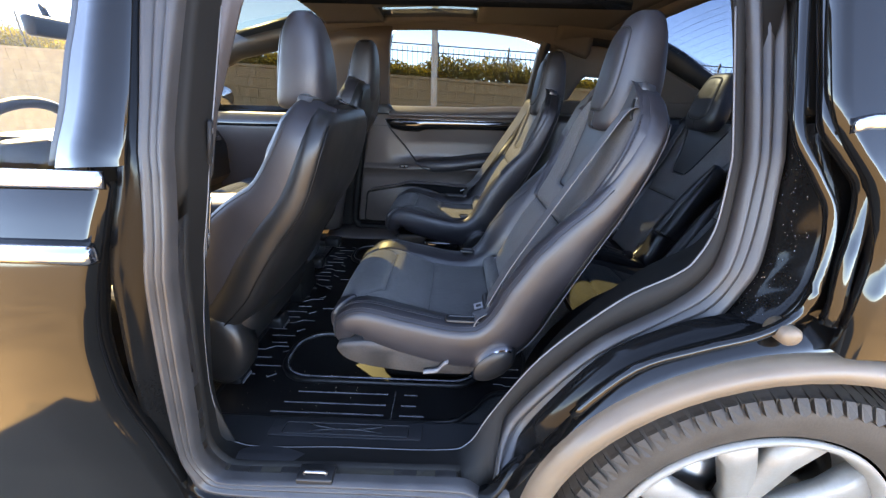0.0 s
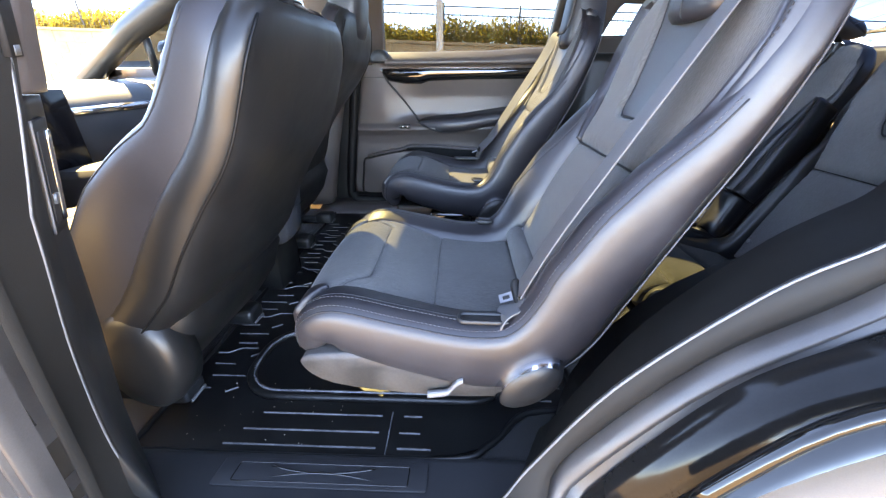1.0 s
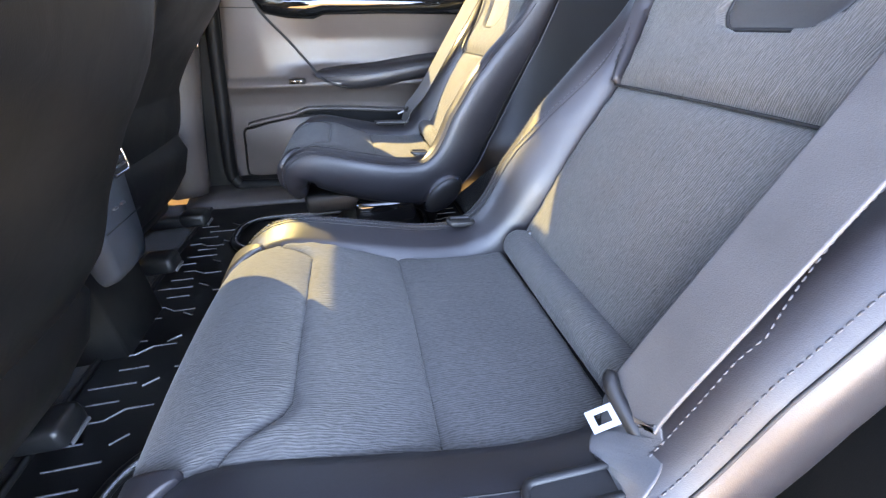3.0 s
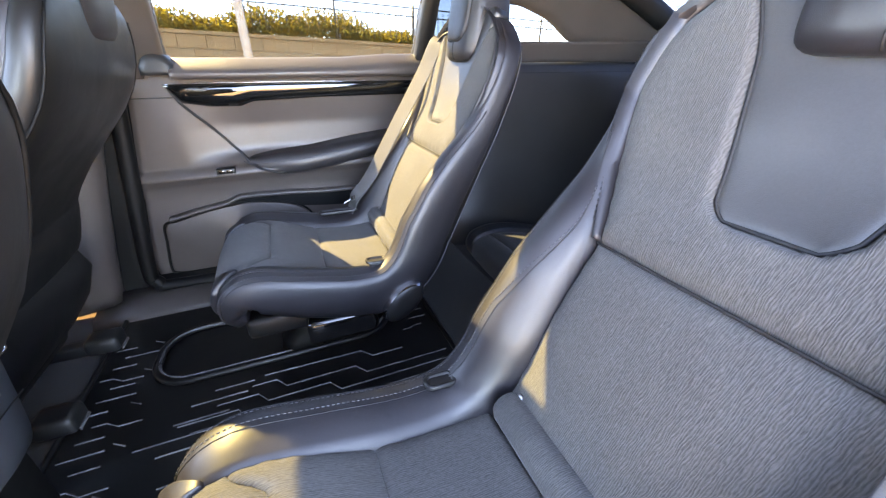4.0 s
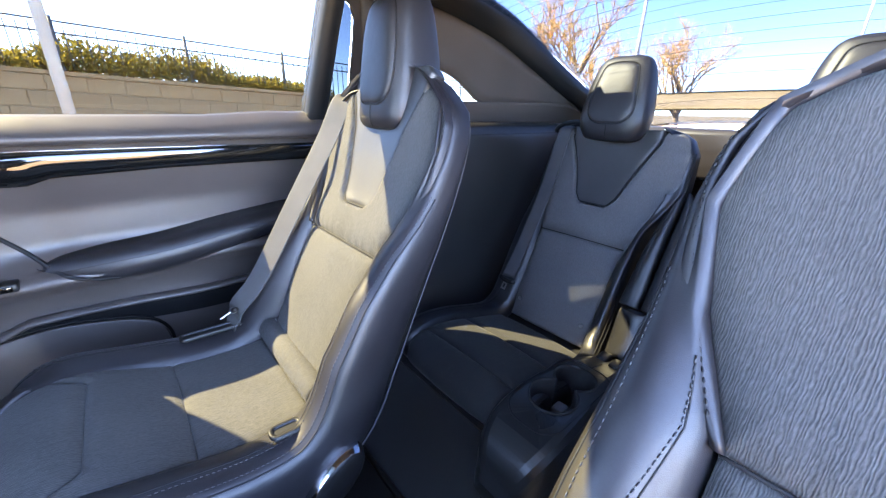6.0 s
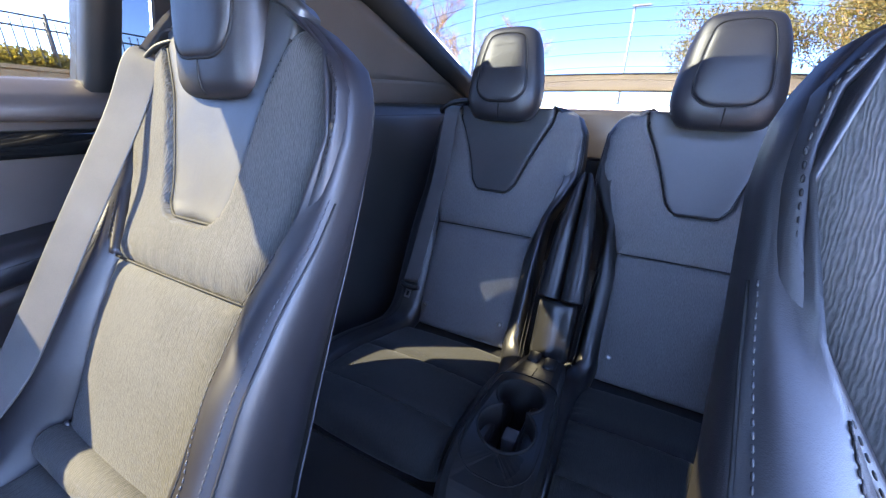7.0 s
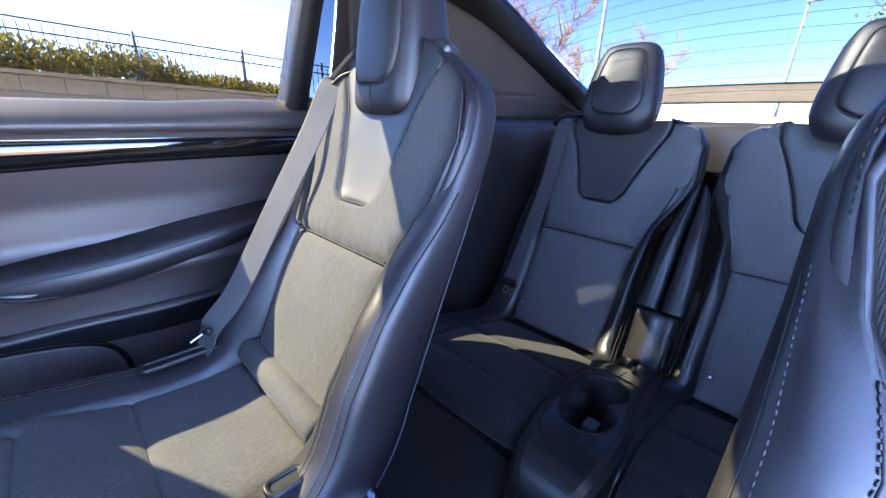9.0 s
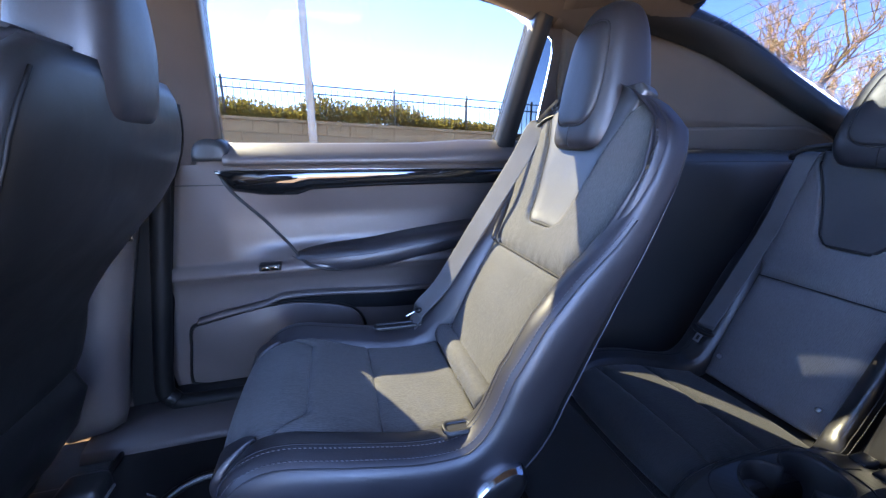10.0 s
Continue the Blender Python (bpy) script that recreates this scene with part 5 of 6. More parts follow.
part("cover", loft([[(x, -.70, .420), (x, -.712, .444), (x, -.73, .452), (x, -.80, .462), (x, -.86, .484), (x, -.90, .490), (x, -.90, .42)] for x in (-.42, -.2, .1, .36, .46, .60)]), SILL, nsill)
sp_ = part("scuff_plate", plate([(x, y, np.interp(y, [-.80, -.73], [.4635, .4535])) for x, y in rounded(.1, -.765, .20, .030, .006)], (0, 0, .003), bevel=.001), SILL, nsill, "dark scuff plate")
ln = bmesh.new()
zz = lambda y: float(np.interp(y, [-.80, -.73], [.4665, .4565]))
tube([(x, y, zz(y)) for x, y in rounded(.1, -.765, .165, .020, .004)], .0012, 5, ln, True)
tube([(x, -.765 + .012 * math.copysign(abs((x - .1) / .10) ** 2, x - .1), zz(-.765)) for x in np.linspace(0, .2, 15)], .002, 5, ln)
tube([(x, -.765 - .012 * math.copysign(abs((x - .1) / .10) ** 2, x - .1), zz(-.765)) for x in np.linspace(0, .2, 15)], .002, 5, ln)
part("inlay", ln, GLOSS, sp_, "thin gloss black inlaid lines")
lt = part("latch", box((.04, -.945, .488), (.12, -.905, .512), .004), PLASTIC, nsill, "black striker recess")
part("striker", tube([(.055, -.93, .513), (.06, -.93, .519), (.10, -.93, .519), (.105, -.93, .513)], .004, 8), STEEL, lt)
npil = thing("near_pillar", "black trimmed door pillar with belt slider", "pillar", kind="structure", at=(-.2, -.8, .44))
trim_x = lambda z: float(np.interp(z, [.482, .60, .801, .996, 1.20, 1.433, 1.52], [-.145, -.181, -.161, -.118, -.086, -.066, -.05]))


def near_rows(keys, out):
    """Sections of the pillar trim, out metres proud towards the doorway."""
    rows = []
    for xi, z in keys:
        y0, yi = body_y(z) + .114, (-.755 if z < 1.3 else body_y(z) + .15)
        a, b = Vector((trim_x(z) - .003, y0, z)), Vector((xi, yi, z))
        n = Vector((b.y - a.y, a.x - b.x, 0)).normalized()
        a, b = a + n * out, b + n * out
        rows.append([a - n * .03 + Vector((0, .0, 0)), a - n * .004, a, a.lerp(b, .5), a.lerp(b, .88), b, b + Vector((-.012, .010, 0)), b + Vector((-.10, .012, 0)), b + Vector((-.13, -.06, 0))])
    return rows


part("lower_trim", loft(near_rows([(-.134, 1.122), (-.136, 1.11), (-.177, .953), (-.20, .80), (-.232, .62), (-.246, .467), (-.25, .425)], 0)), PLASTIC, npil, "black plastic lower pillar trim")
part("upper_trim", loft(near_rows([(-.03, 1.52), (-.053, 1.428), (-.09, 1.25), (-.112, 1.18), (-.124, 1.135), (-.126, 1.128), (-.130, 1.125)], .004)), PLASTIC_SOFT, npil, "soft dark upper pillar trim")
sl = [Vector((-.122 - .26 * (1.098 - z), -.786, z)) for z in np.linspace(1.098, .965, 12)]
sn = Vector((.91, .42, 0))
bs = part("belt_slider", ribbon([p + sn * .002 for p in sl], (-.42, .91, 0), .032, .003), PLASTIC, npil, "black belt height slider")
part("slider_slot", ribbon([p + sn * .0055 + Vector((.001, -.003, 0)) for p in sl[1:-1]], (-.42, .91, 0), .012, .001), SEAM, bs)
part("slider_bar", ribbon([p + sn * .006 + Vector((-.0045, .0095, 0)) for p in sl[1:-1]], (-.42, .91, 0), .007, .002), CHROME, bs, "brushed metal slider bar")
part("slider_edge", tube([p + sn * .005 + Vector((.0065, -.0145, 0)) for p in sl], .0015, 6), GREY_PLASTIC, bs, "thin pale slider edge")
part("slider_button", ribbon([p + sn * .0075 + Vector((.001, -.003, 0)) for p in sl[7:9]], (-.42, .91, 0), .008, .002), GREY_PLASTIC, bs)
lab = part("label_plate", ribbon([Vector((-.085 - .22 * (1.235 - z), -.805, z)) + sn * .010 for z in (1.235, 1.20, 1.160)], (-.42, .91, 0), .022, .003), SEAM, npil, "dark label plate with small pale marks")
for z in (1.222, 1.17):
    part("mark", ribbon([Vector((-.085 - .22 * (1.235 - q), -.805, q)) + sn * .0138 for q in (z, z - .009)], (-.42, .91, 0), .010, .0005), GREY_PLASTIC, lab)


# ---------- side trim round the third row ----------
def side_trim(s):
    root = thing("side_trim", "dark soft side trim beside the third row", "trim panel", kind="structure", at=(1.2, s * .7, .44))
    keys = [(.60, .70, .80, .86), (.70, .640, .74, .85), (.80, .590, .68, .84), (.92, .560, .63, .83), (1.10, .545, .600, .80), (1.35, .535, .58, .76), (1.60, .53, .56, .70), (1.95, .52, .54, .62)]
    keys = keys if s > 0 else [(x, a, min(b, .61), min(c, .70)) for x, a, b, c in keys[4:]]
    wide = .08 if s > 0 else .02
    secs = []
    for x, a, b, c in spline(keys, 40):
        top = float(np.interp(x, [.60, .66, .75, .84, .90], [.80, .90, 1.02, 1.10, 1.205]))
        secs.append([(x, s * a, .42), (x, s * a, .60), (x, s * (a + .01), .72), (x, s * b, .80 if top > .85 else top - .02), (x, s * b, top - .04), (x, s * (b + .008), top - .008), (x, s * (b + .025), top), (x, s * c, top + .004), (x, s * (c + wide), top - .02), (x, s * (c + wide), .42)])
    bm = loft(secs)
    bmesh.ops.recalc_face_normals(bm, faces=bm.faces[:])
    part("lower_panel", bm, SIDE_TRIM, root)
    part("seam", tube([(x, s * (b + .004), 1.175) for x, a, b, c in spline(keys[-5:], 20)], .0022, 6), SEAM, root)
    return root


for s in (-1, 1):
    side_trim(s)

# dark moulded panel from the rear edge of the doorway in behind the seat
rows = []
for x, z in ti:
    if x > .405 and z < 1.50 and (z > .50 or x > .41):
        y = body_y(z)
        rows.append([(x, y + .112, z), (x + .012, y + .125, z), (x + .05, min(-.755, y + .15), z - .004), (x + .11, -.68 if z < 1.3 else y + .17, z - .006), (x + .20, -.62 if z < 1.3 else y + .19, z - .008), (x + .34, -.565 if z < 1.3 else y + .22, z - .008)])
panel = part("doorway_panel", loft(rows, ring=False, caps=False), DOOR_TRIM, None, "dark moulded plastic panel beside the doorway")
tagged(panel, category="trim panel", kind="structure")

# ---------- roof, rear pillars, hatch ----------
roof_z = lambda x, y: float(np.interp(x, [-.7, -.4, .3, .9, 1.15, 1.36], [1.585, 1.63, 1.655, 1.64, 1.62, 1.60])) - .035 * (abs(y) / .72) ** 2.6


def roof_patch(x0, x1, y0, y1, n=16, m=14):
    rows = []
    for i in range(n + 1):
        x = x0 + (x1 - x0) * i / n
        rows.append([(Vector((x, y0 + (y1 - y0) * j / m, roof_z(x, y0 + (y1 - y0) * j / m))), Vector((0, 0, -1))) for j in range(m + 1)])
    bm = slab_grid(rows, .05)
    bmesh.ops.recalc_face_normals(bm, faces=bm.faces[:])
    return bm


rb = roof_patch(-.29, .0, -.16, .64)
for x0, x1, y0, y1 in ((.0, .46, -.16, .40), (.0, .46, .62, .665), (.46, 1.10, -.16, .64), (1.10, 1.22, -.62, .62), (.84, 1.10, -.66, -.16), (-.29, -.10, -.66, -.16)):
    merge(rb, roof_patch(x0, x1, y0, y1))
roof = part("ceiling", rb, HEADLINER, None, "dark grey fabric headliner")
rows = [[(Vector((x, y, roof_z(x, y) + .02)), Vector((0, 0, 1))) for y in np.linspace(.39, .63, 6)] for x in np.linspace(-.01, .47, 12)]
rg = part("roof_window", slab_grid(rows, .004), GLASS_ROOF, None, "dark tinted roof window in the closed door")
tagged(rg, category="window", kind="structure")
tagged(roof, category="ceiling", kind="structure")
rail = thing("roof_rail", "dark fabric roof rail above the windows", "roof trim", kind="structure", at=(.3, .7, 1.5))
part("cover", loft([[(x, .80, z + .05), (x, .735, z - .004), (x, .715, z + .0), (x, .68, z + .012), (x, .655, max(z + .020, roof_z(x, .65) + .004)), (x, .64, roof_z(x, .64) + .04), (x, .80, roof_z(x, .64) + .04)] for x, z in spline([(-.40, 1.555), (-.10, 1.592), (.10, 1.604), (.40, 1.606), (.66, 1.584), (.80, 1.552), (.90, 1.53), (1.05, 1.49)], 30)]), HEADLINER, rail)


def rear_pillar(s):
    root = thing("rear_pillar", "dark fabric rear pillar trim", "pillar", kind="structure", at=(1.2, s * .7, 1.2))
    # skin from the side shelf up to the hatch frame, with the small quarter window left open
    n = 44
    lowr = spline([(.978, .842, 1.205), (1.10, .835, 1.206), (1.30, .805, 1.207), (1.50, .745, 1.208), (1.66, .67, 1.207), (1.84, .58, 1.204)], n)
    upr = spline([(.892, .715, 1.535), (1.08, .715, 1.550), (1.35, .680, 1.488), (1.52, .630, 1.400), (1.66, .585, 1.318), (1.82, .540, 1.232)], n)
    win_lo = lambda x: 1.282
    win_hi = lambda x: float(np.interp(x, [1.02, 1.08, 1.16, 1.26, 1.33, 1.38], [1.282, 1.405, 1.398, 1.358, 1.315, 1.283]))

    def frac(p, q, z):
        return min(1.0, max(0.0, (z - p.z) / max(.02, q.z - p.z)))

    def skin_between(fa, fb, keep):
        rows = []
        for a, b in zip(lowr, upr):
            p, q = Vector(a), Vector(b)
            if keep(p.x):
                ga, gb = fa(p, q), fb(p, q)
                rows.append([(Vector((c.x, s * c.y, c.z)), Vector((0, -s, 0))) for c in (p.lerp(q, ga + (gb - ga) * k / 6) for k in range(7))])
        bm = slab_grid(rows, .03)
        bmesh.ops.recalc_face_normals(bm, faces=bm.faces[:])
        part("skin", bm, HEADLINER, root)

    skin_between(lambda p, q: 0, lambda p, q: min(.9, frac(p, q, win_lo(p.x))), lambda x: True)
    skin_between(lambda p, q: min(.9, frac(p, q, win_hi(p.x) if 1.02 < p.x < 1.38 else win_lo(p.x))), lambda p, q: 1, lambda x: True)
    inner = spline([(1.04, .66, 1.585), (1.20, .645, 1.572), (1.43, .62, 1.508), (1.60, .570, 1.402), (1.75, .520, 1.308), (1.90, .50, 1.245)], n)
    rows = []
    for a, b in zip(upr, inner):
        p, q = Vector(a), Vector(b)
        o = Vector((0, .03, .05))
        rows.append([(c.x, s * c.y, c.z) for c in (p + o, p, p.lerp(q, .15) + Vector((0, 0, -.010)), p.lerp(q, .55) + Vector((0, 0, -.006)), q, q + Vector((0, .01, .03)), q + o)])
    edge = np.array(upr)
    rows_ = []
    for x in np.linspace(.86, 1.24, 14):
        zu = float(np.interp(x, edge[:, 0], edge[:, 2]))
        zr = roof_z(x, .60)
        rows_.append([(x, s * .74, zu - .01), (x, s * .70, zu + .004), (x, s * .66, (zu + zr) / 2), (x, s * .60, zr - .002), (x, s * .58, zr + .05), (x, s * .78, zr + .05)])
    part("roof_edge", loft(rows_), HEADLINER, root)
    part("hatch_frame", loft(rows), PLASTIC, root, "black hatch frame")
    part("pane", plate([(x, s * y, z) for x, y, z in ((1.0, .84, 1.27), (1.46, .80, 1.27), (1.36, .785, 1.37), (1.20, .78, 1.45), (1.0, .78, 1.46))], (0, s * .004, 0)), GLASS_SIDE, root, "small quarter window", smooth=False)


for s in (-1, 1):
    rear_pillar(s)
hdr = part("hatch_header", loft([[(1.14, y, roof_z(1.14, y) - .002), (1.16, y, roof_z(1.16, y) - .014), (1.195, y, roof_z(1.19, y) - .016), (1.222, y, roof_z(1.22, y) - .004), (1.225, y, roof_z(1.22, y) + .03), (1.14, y, roof_z(1.14, y) + .03)] for y in np.linspace(-.60, .60, 17)]), HEADLINER, None, "dark trim bar across the top of the rear glass")
tagged(hdr, category="roof trim", kind="structure")
hatch = thing("hatch", "sloping rear hatch glass with heater lines", "car hatch", kind="structure", at=(1.5, 0, 1.2))
top_edge = spline([(1.19, 0, 1.635), (1.42, 0, 1.580), (1.70, 0, 1.440), (2.0, 0, 1.225)], 22)
hw = lambda x: float(np.interp(x, [1.06, 1.43, 1.60, 1.75, 2.0], [.67, .64, .59, .54, .50]))
rows = [[(Vector((p[0], hw(p[0]) * (j / 10 - 1), p[2] - .05 * abs(j / 10 - 1) ** 2.4)), Vector((.4, 0, .9))) for j in range(21)] for p in top_edge]
hg = part("pane", slab_grid(rows, .004), GLASS_DARK, hatch, "clear rear glass with thin heater lines")
hl = bmesh.new()
for p in top_edge[4:-2]:
    tube([(p[0], hw(p[0]) * .96 * (j / 10 - 1), p[2] - .05 * abs(j / 10 - 1) ** 2.4 - .006) for j in range(21)], .0005, 4, hl)
part("heater_lines", hl, PLASTIC, hg, "thin dark heater lines", kind="stuff")
part("lower_trim", box((1.78, -.50, 1.04), (1.98, .50, 1.205), .02), PLASTIC_SOFT, hatch, "dark hatch lower trim")
blade = part("spoiler", loft([[(1.98 + x - .05 * (abs(y) / .55) ** 3, y, 1.276 + z - .012 * (abs(y) / .55) ** 2) for x, z in ((0, -.010), (0, 0), (.06, .014), (.12, .038), (.150, .056), (.156, .050), (.10, .008))] for y in np.linspace(-.55, .55, 13)]), TAN, hatch, "sunlit tan spoiler blade behind the glass")
part("trailing_edge", tube([(2.134 - .05 * (abs(y) / .55) ** 3, y, 1.334 - .012 * (abs(y) / .55) ** 2) for y in np.linspace(-.55, .55, 13)], .0042, 8), PLASTIC, blade, "thin black edge")
back = part("tail_wall", box((2.02, -.7, .4), (2.08, .7, 1.19)), PLASTIC_SOFT, None, "dark inner tailgate", smooth=False)
tagged(back, category="tailgate", kind="structure")
outer = part("far_body", loft([[(x, .945, .42), (x, .975, .42), (x, 1.0, .8), (x, .985, 1.16), (x, .955, 1.205), (x, .945, 1.18)] for x in (-1.5, 0, 1.2, 2.0)]), PAINT, None, "gloss black far body side")
tagged(outer, category="car panel", kind="structure")
nb = part("near_rear_body", loft([[(x, -.87, .42), (x, -.90, .8), (x, -.89, 1.19), (x, -.86, 1.205)] for x in (.99, 1.5, 2.05)], ring=False, caps=False), PAINT, None, "gloss black near body side")
tagged(nb, category="car panel", kind="structure")

# ---------- third-row console ----------
con = thing("console", "black plastic console with two cup holders", "console", at=(.95, 0, .55))
CON = spline([(.712, .030, .615), (.720, .052, .648), (.742, .066, .680), (.785, .075, .703), (.86, .076, .716), (.96, .068, .716), (1.04, .060, .704), (1.16, .052, .660), (1.215, .045, .635)], 44)
con_z = lambda x: float(np.interp(x, [q[0] for q in CON], [q[2] for q in CON]))
CUPS = ((.876, .046), (.957, .042))


def cup_half(x, grow=0.0):
    """Half width of the joined cup wells at x."""
    v = [math.sqrt(max(0, (r + grow) ** 2 - (x - c) ** 2)) for c, r in CUPS]
    if CUPS[0][0] < x < CUPS[1][0]:
        v.append(.020)
    return max(v)


def cup_ring(grow, z=None, n=56):
    x0, x1 = CUPS[0][0] - CUPS[0][1] - grow, CUPS[1][0] + CUPS[1][1] + grow
    us = [(x0 + x1) / 2 - (x1 - x0) / 2 * math.cos(math.pi * k / n) for k in range(n + 1)]
    pts = [(x, cup_half(x, grow)) for x in us] + [(x, -cup_half(x, grow)) for x in us[-2:0:-1]]
    return [(x, y, con_z(x) if z is None else z) for x, y in pts]


def console_body():
    """Top sheet with the wells left open, and the rounded sides."""
    bm = bmesh.new()
    edge = [(x, -h + .022, z) for x, h, z in CON] + [(x, h - .022, z) for x, h, z in CON[::-1]]
    hole = cup_ring(.004)
    a, b = [bm.verts.new(p) for p in edge], [bm.verts.new(p) for p in hole]
    es = [bm.edges.new((q[k], q[(k + 1) % len(q)])) for q in (a, b) for k in range(len(q))]
    bmesh.ops.triangle_fill(bm, use_beauty=True, use_dissolve=False, edges=es)
    for s in (-1, 1):
        loft([[(x, s * (h - .022), z), (x, s * (h - .010), z - .004), (x, s * (h - .002), z - .016), (x, s * h, z - .034), (x, s * (h + .006), .54)] for x, h, z in CON], ring=False, caps=False, bm=bm)
    loft([[(CON[0][0], y, CON[0][2]), (CON[0][0] - .006, y, CON[0][2] - .03), (CON[0][0], y, .54)] for y in (-.034, -.02, 0, .02, .034)], ring=False, caps=False, bm=bm)
    bmesh.ops.remove_doubles(bm, verts=bm.verts[:], dist=.0003)
    bmesh.ops.recalc_face_normals(bm, faces=bm.faces[:])
    return bm


part("body", console_body(), CONSOLE, con, smooth=False)
rim_, lip_, low_ = cup_ring(.004), cup_ring(.001), cup_ring(-.001)
cup = part("cup_holder", loft([[rim_[k], (rim_[k][0], rim_[k][1], rim_[k][2] + .0035), (lip_[k][0], lip_[k][1], lip_[k][2] + .004), (low_[k][0], low_[k][1], low_[k][2] - .002), (low_[k][0], low_[k][1], .60)] for k in range(len(rim_))], ring=False, caps=False, loop=True), SEAM, con, "two joined round cup wells")
part("well_floor", plate([(x, y, .60) for x, y, z in low_], (0, 0, -.004)), SEAM, cup, "dark well floor", smooth=False)
part("cup_divider", box((.896, -.013, .605), (.926, .013, .668), .004), GREY_PLASTIC, cup, "grey divider clip")
part("seam", tube([(x, y, con_z(x) + .0004) for x, y in rounded(.905, 0, .122, .060, .046, 8)], .0013, 6, loop=True), SEAM, con)
part("seam", tube([(x, 0, con_z(x) + .0004) for x in (1.027, 1.05, 1.08)], .0012, 6), SEAM, con)
part("buckle", box((1.095, -.034, .655), (1.135, -.006, .690), .006, 3), PLASTIC, con, "black belt buckle")
part("buckle", box((1.115, .006, .650), (1.155, .034, .682), .006, 3), PLASTIC, con, "black belt buckle")
arm = thing("armrest", "narrow black leather armrest folded between the rear backs", "armrest", at=(1.3, 0, .65))
for t in (-1, 1):
    line = spline([(1.232, .785), (1.255, .82), (1.31, .925), (1.365, 1.01), (1.395, 1.06)], 16)
    wd_ = [.048, .049, .049, .048, .047, .046, .044, .042, .039, .036, .032, .027, .022, .017, .012, .007]
    st_ = part("strip", loft([[(x + a, t * (.003 + w * f), z + b) for f, a, b in ((0, .05, -.03), (0, .004, -.002), (.12, -.006, .003), (.5, -.012, .005), (.88, -.006, .003), (1, .004, -.002), (1, .05, -.03))] for (x, z), w in zip(line, wd_)]), LEATHER_GLOSS, arm, "stitched black leather strip")
    part("stitching", stitches([(x - .0105, t * (.003 + w * .62), z + .0046) for (x, z), w in zip(line[1:-2], wd_[1:-2])]), STITCH, st_, "grey thread stitching")
part("pad", loft([[(x + a, y * k, z + b) for y, a, b in ((-.044, .05, -.03), (-.044, .002, 0), (-.034, -.008, .003), (0, -.011, .004), (.034, -.008, .003), (.044, .002, 0), (.044, .05, -.03))] for x, z, k in ((1.185, .645, .95), (1.19, .66, 1), (1.205, .70, 1), (1.225, .76, 1), (1.229, .772, .97), (1.236, .778, .9))]), LEATHER_GLOSS, arm, "black leather armrest front")

# ---------- front of the cabin ----------
fc = thing("front_console", "black front console with rear air vents", "console", at=(-.4, 0, .43))
part("body", loft([[(x, -h, .432), (x, -h, z - .02), (x, -h + .02, z), (x, h - .02, z), (x, h, z - .02), (x, h, .432)] for x, h, z in ((-.275, .080, .84), (-.28, .085, .86), (-.45, .090, .88), (-.95, .10, .86))]), PLASTIC, fc)
vent = part("vent_unit", loft([[(x + dx_, y, z) for dx_, y in ((-.06, -w), (-.008, -w), (0, -w + .010), (.003, 0), (0, w - .010), (-.008, w), (-.06, w))] for x, z, w in spline([(-.262, .600, .050), (-.240, .615, .058), (-.228, .645, .064), (-.222, .70, .068), (-.214, .78, .070), (-.206, .85, .070), (-.206, .895, .068), (-.22, .912, .062)], 20)]), DASH_BLUE, fc, "slate plastic rear vent unit")
for c in (-.033, .033):
    vf = part("vent_frame", tube([(-.1995 - .05 * (z > .03), c + y, .846 + z) for y, z in rounded(0, 0, .029, .036, .006)], .0032, 6, loop=True), CHROME, vent, "bright vent frame")
    part("vent_hole", plate([(-.2050, c + y, .846 + z) for y, z in rounded(0, 0, .027, .034, .006)], (.0025, 0, 0)), SEAM, vf, "dark vent opening", smooth=False)
    for k in range(4):
        part("slat", box((-.2035, c - .026, .822 + k * .015), (-.1965, c + .026, .8255 + k * .015), .001), DASH_BLUE, vf)
for y in (-.014, .014):
    part("port", box((-.216, y - .007, .752), (-.2095, y + .007, .757), .001), STEEL, vent, "small charging port")
part("seam", tube([(-.2145 - .0002, y, .722) for y in (-.066, 0, .066)], .0012, 5), SEAM, vent)
dash = thing("dashboard", "black dashboard with screen", "dashboard", kind="structure", at=(-1.2, 0, .9))
part("top", loft([[(-1.20, y, .44), (-1.12, y, .74), (-1.05, y, .80), (-1.03, y, .98), (-1.05, y, 1.06), (-1.12, y, 1.10), (-1.30, y, 1.12), (-1.75, y, 1.08), (-1.75, y, .44)] for y in (-.86, -.5, 0, .5, .86)]), DASH_BLUE, dash)
part("screen", box((-1.02, -.12, .80), (-1.0, .12, 1.10), .006), SCREEN, dash, "tall dark touch screen")
part("trim", loft([[(-1.035, y, 1.005), (-1.022, y, 1.015), (-1.030, y, 1.035), (-1.045, y, 1.03)] for y in (.15, .4, .78)]), CHROME, dash, "thin bright dash trim")
part("binnacle", loft([[(x, -.40 + .17 * k * math.cos(a), 1.07 + .075 * k * max(-.6, math.sin(a))) for a in (2 * math.pi * q / 24 for q in range(24))] for x, k in ((-1.25, .8), (-1.08, 1), (-1.00, 1.02), (-.995, .95), (-1.03, .90))]), PLASTIC, dash, "black instrument hood")
part("cluster", box((-1.032, -.53, 1.04), (-1.028, -.27, 1.12), .002), SCREEN, dash, "dark instrument display")
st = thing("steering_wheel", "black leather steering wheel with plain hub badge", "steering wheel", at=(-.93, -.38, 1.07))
tilt = Matrix.Translation((-.93, -.38, 1.07)) @ Matrix.Rotation(radians(-68), 4, 'Y')
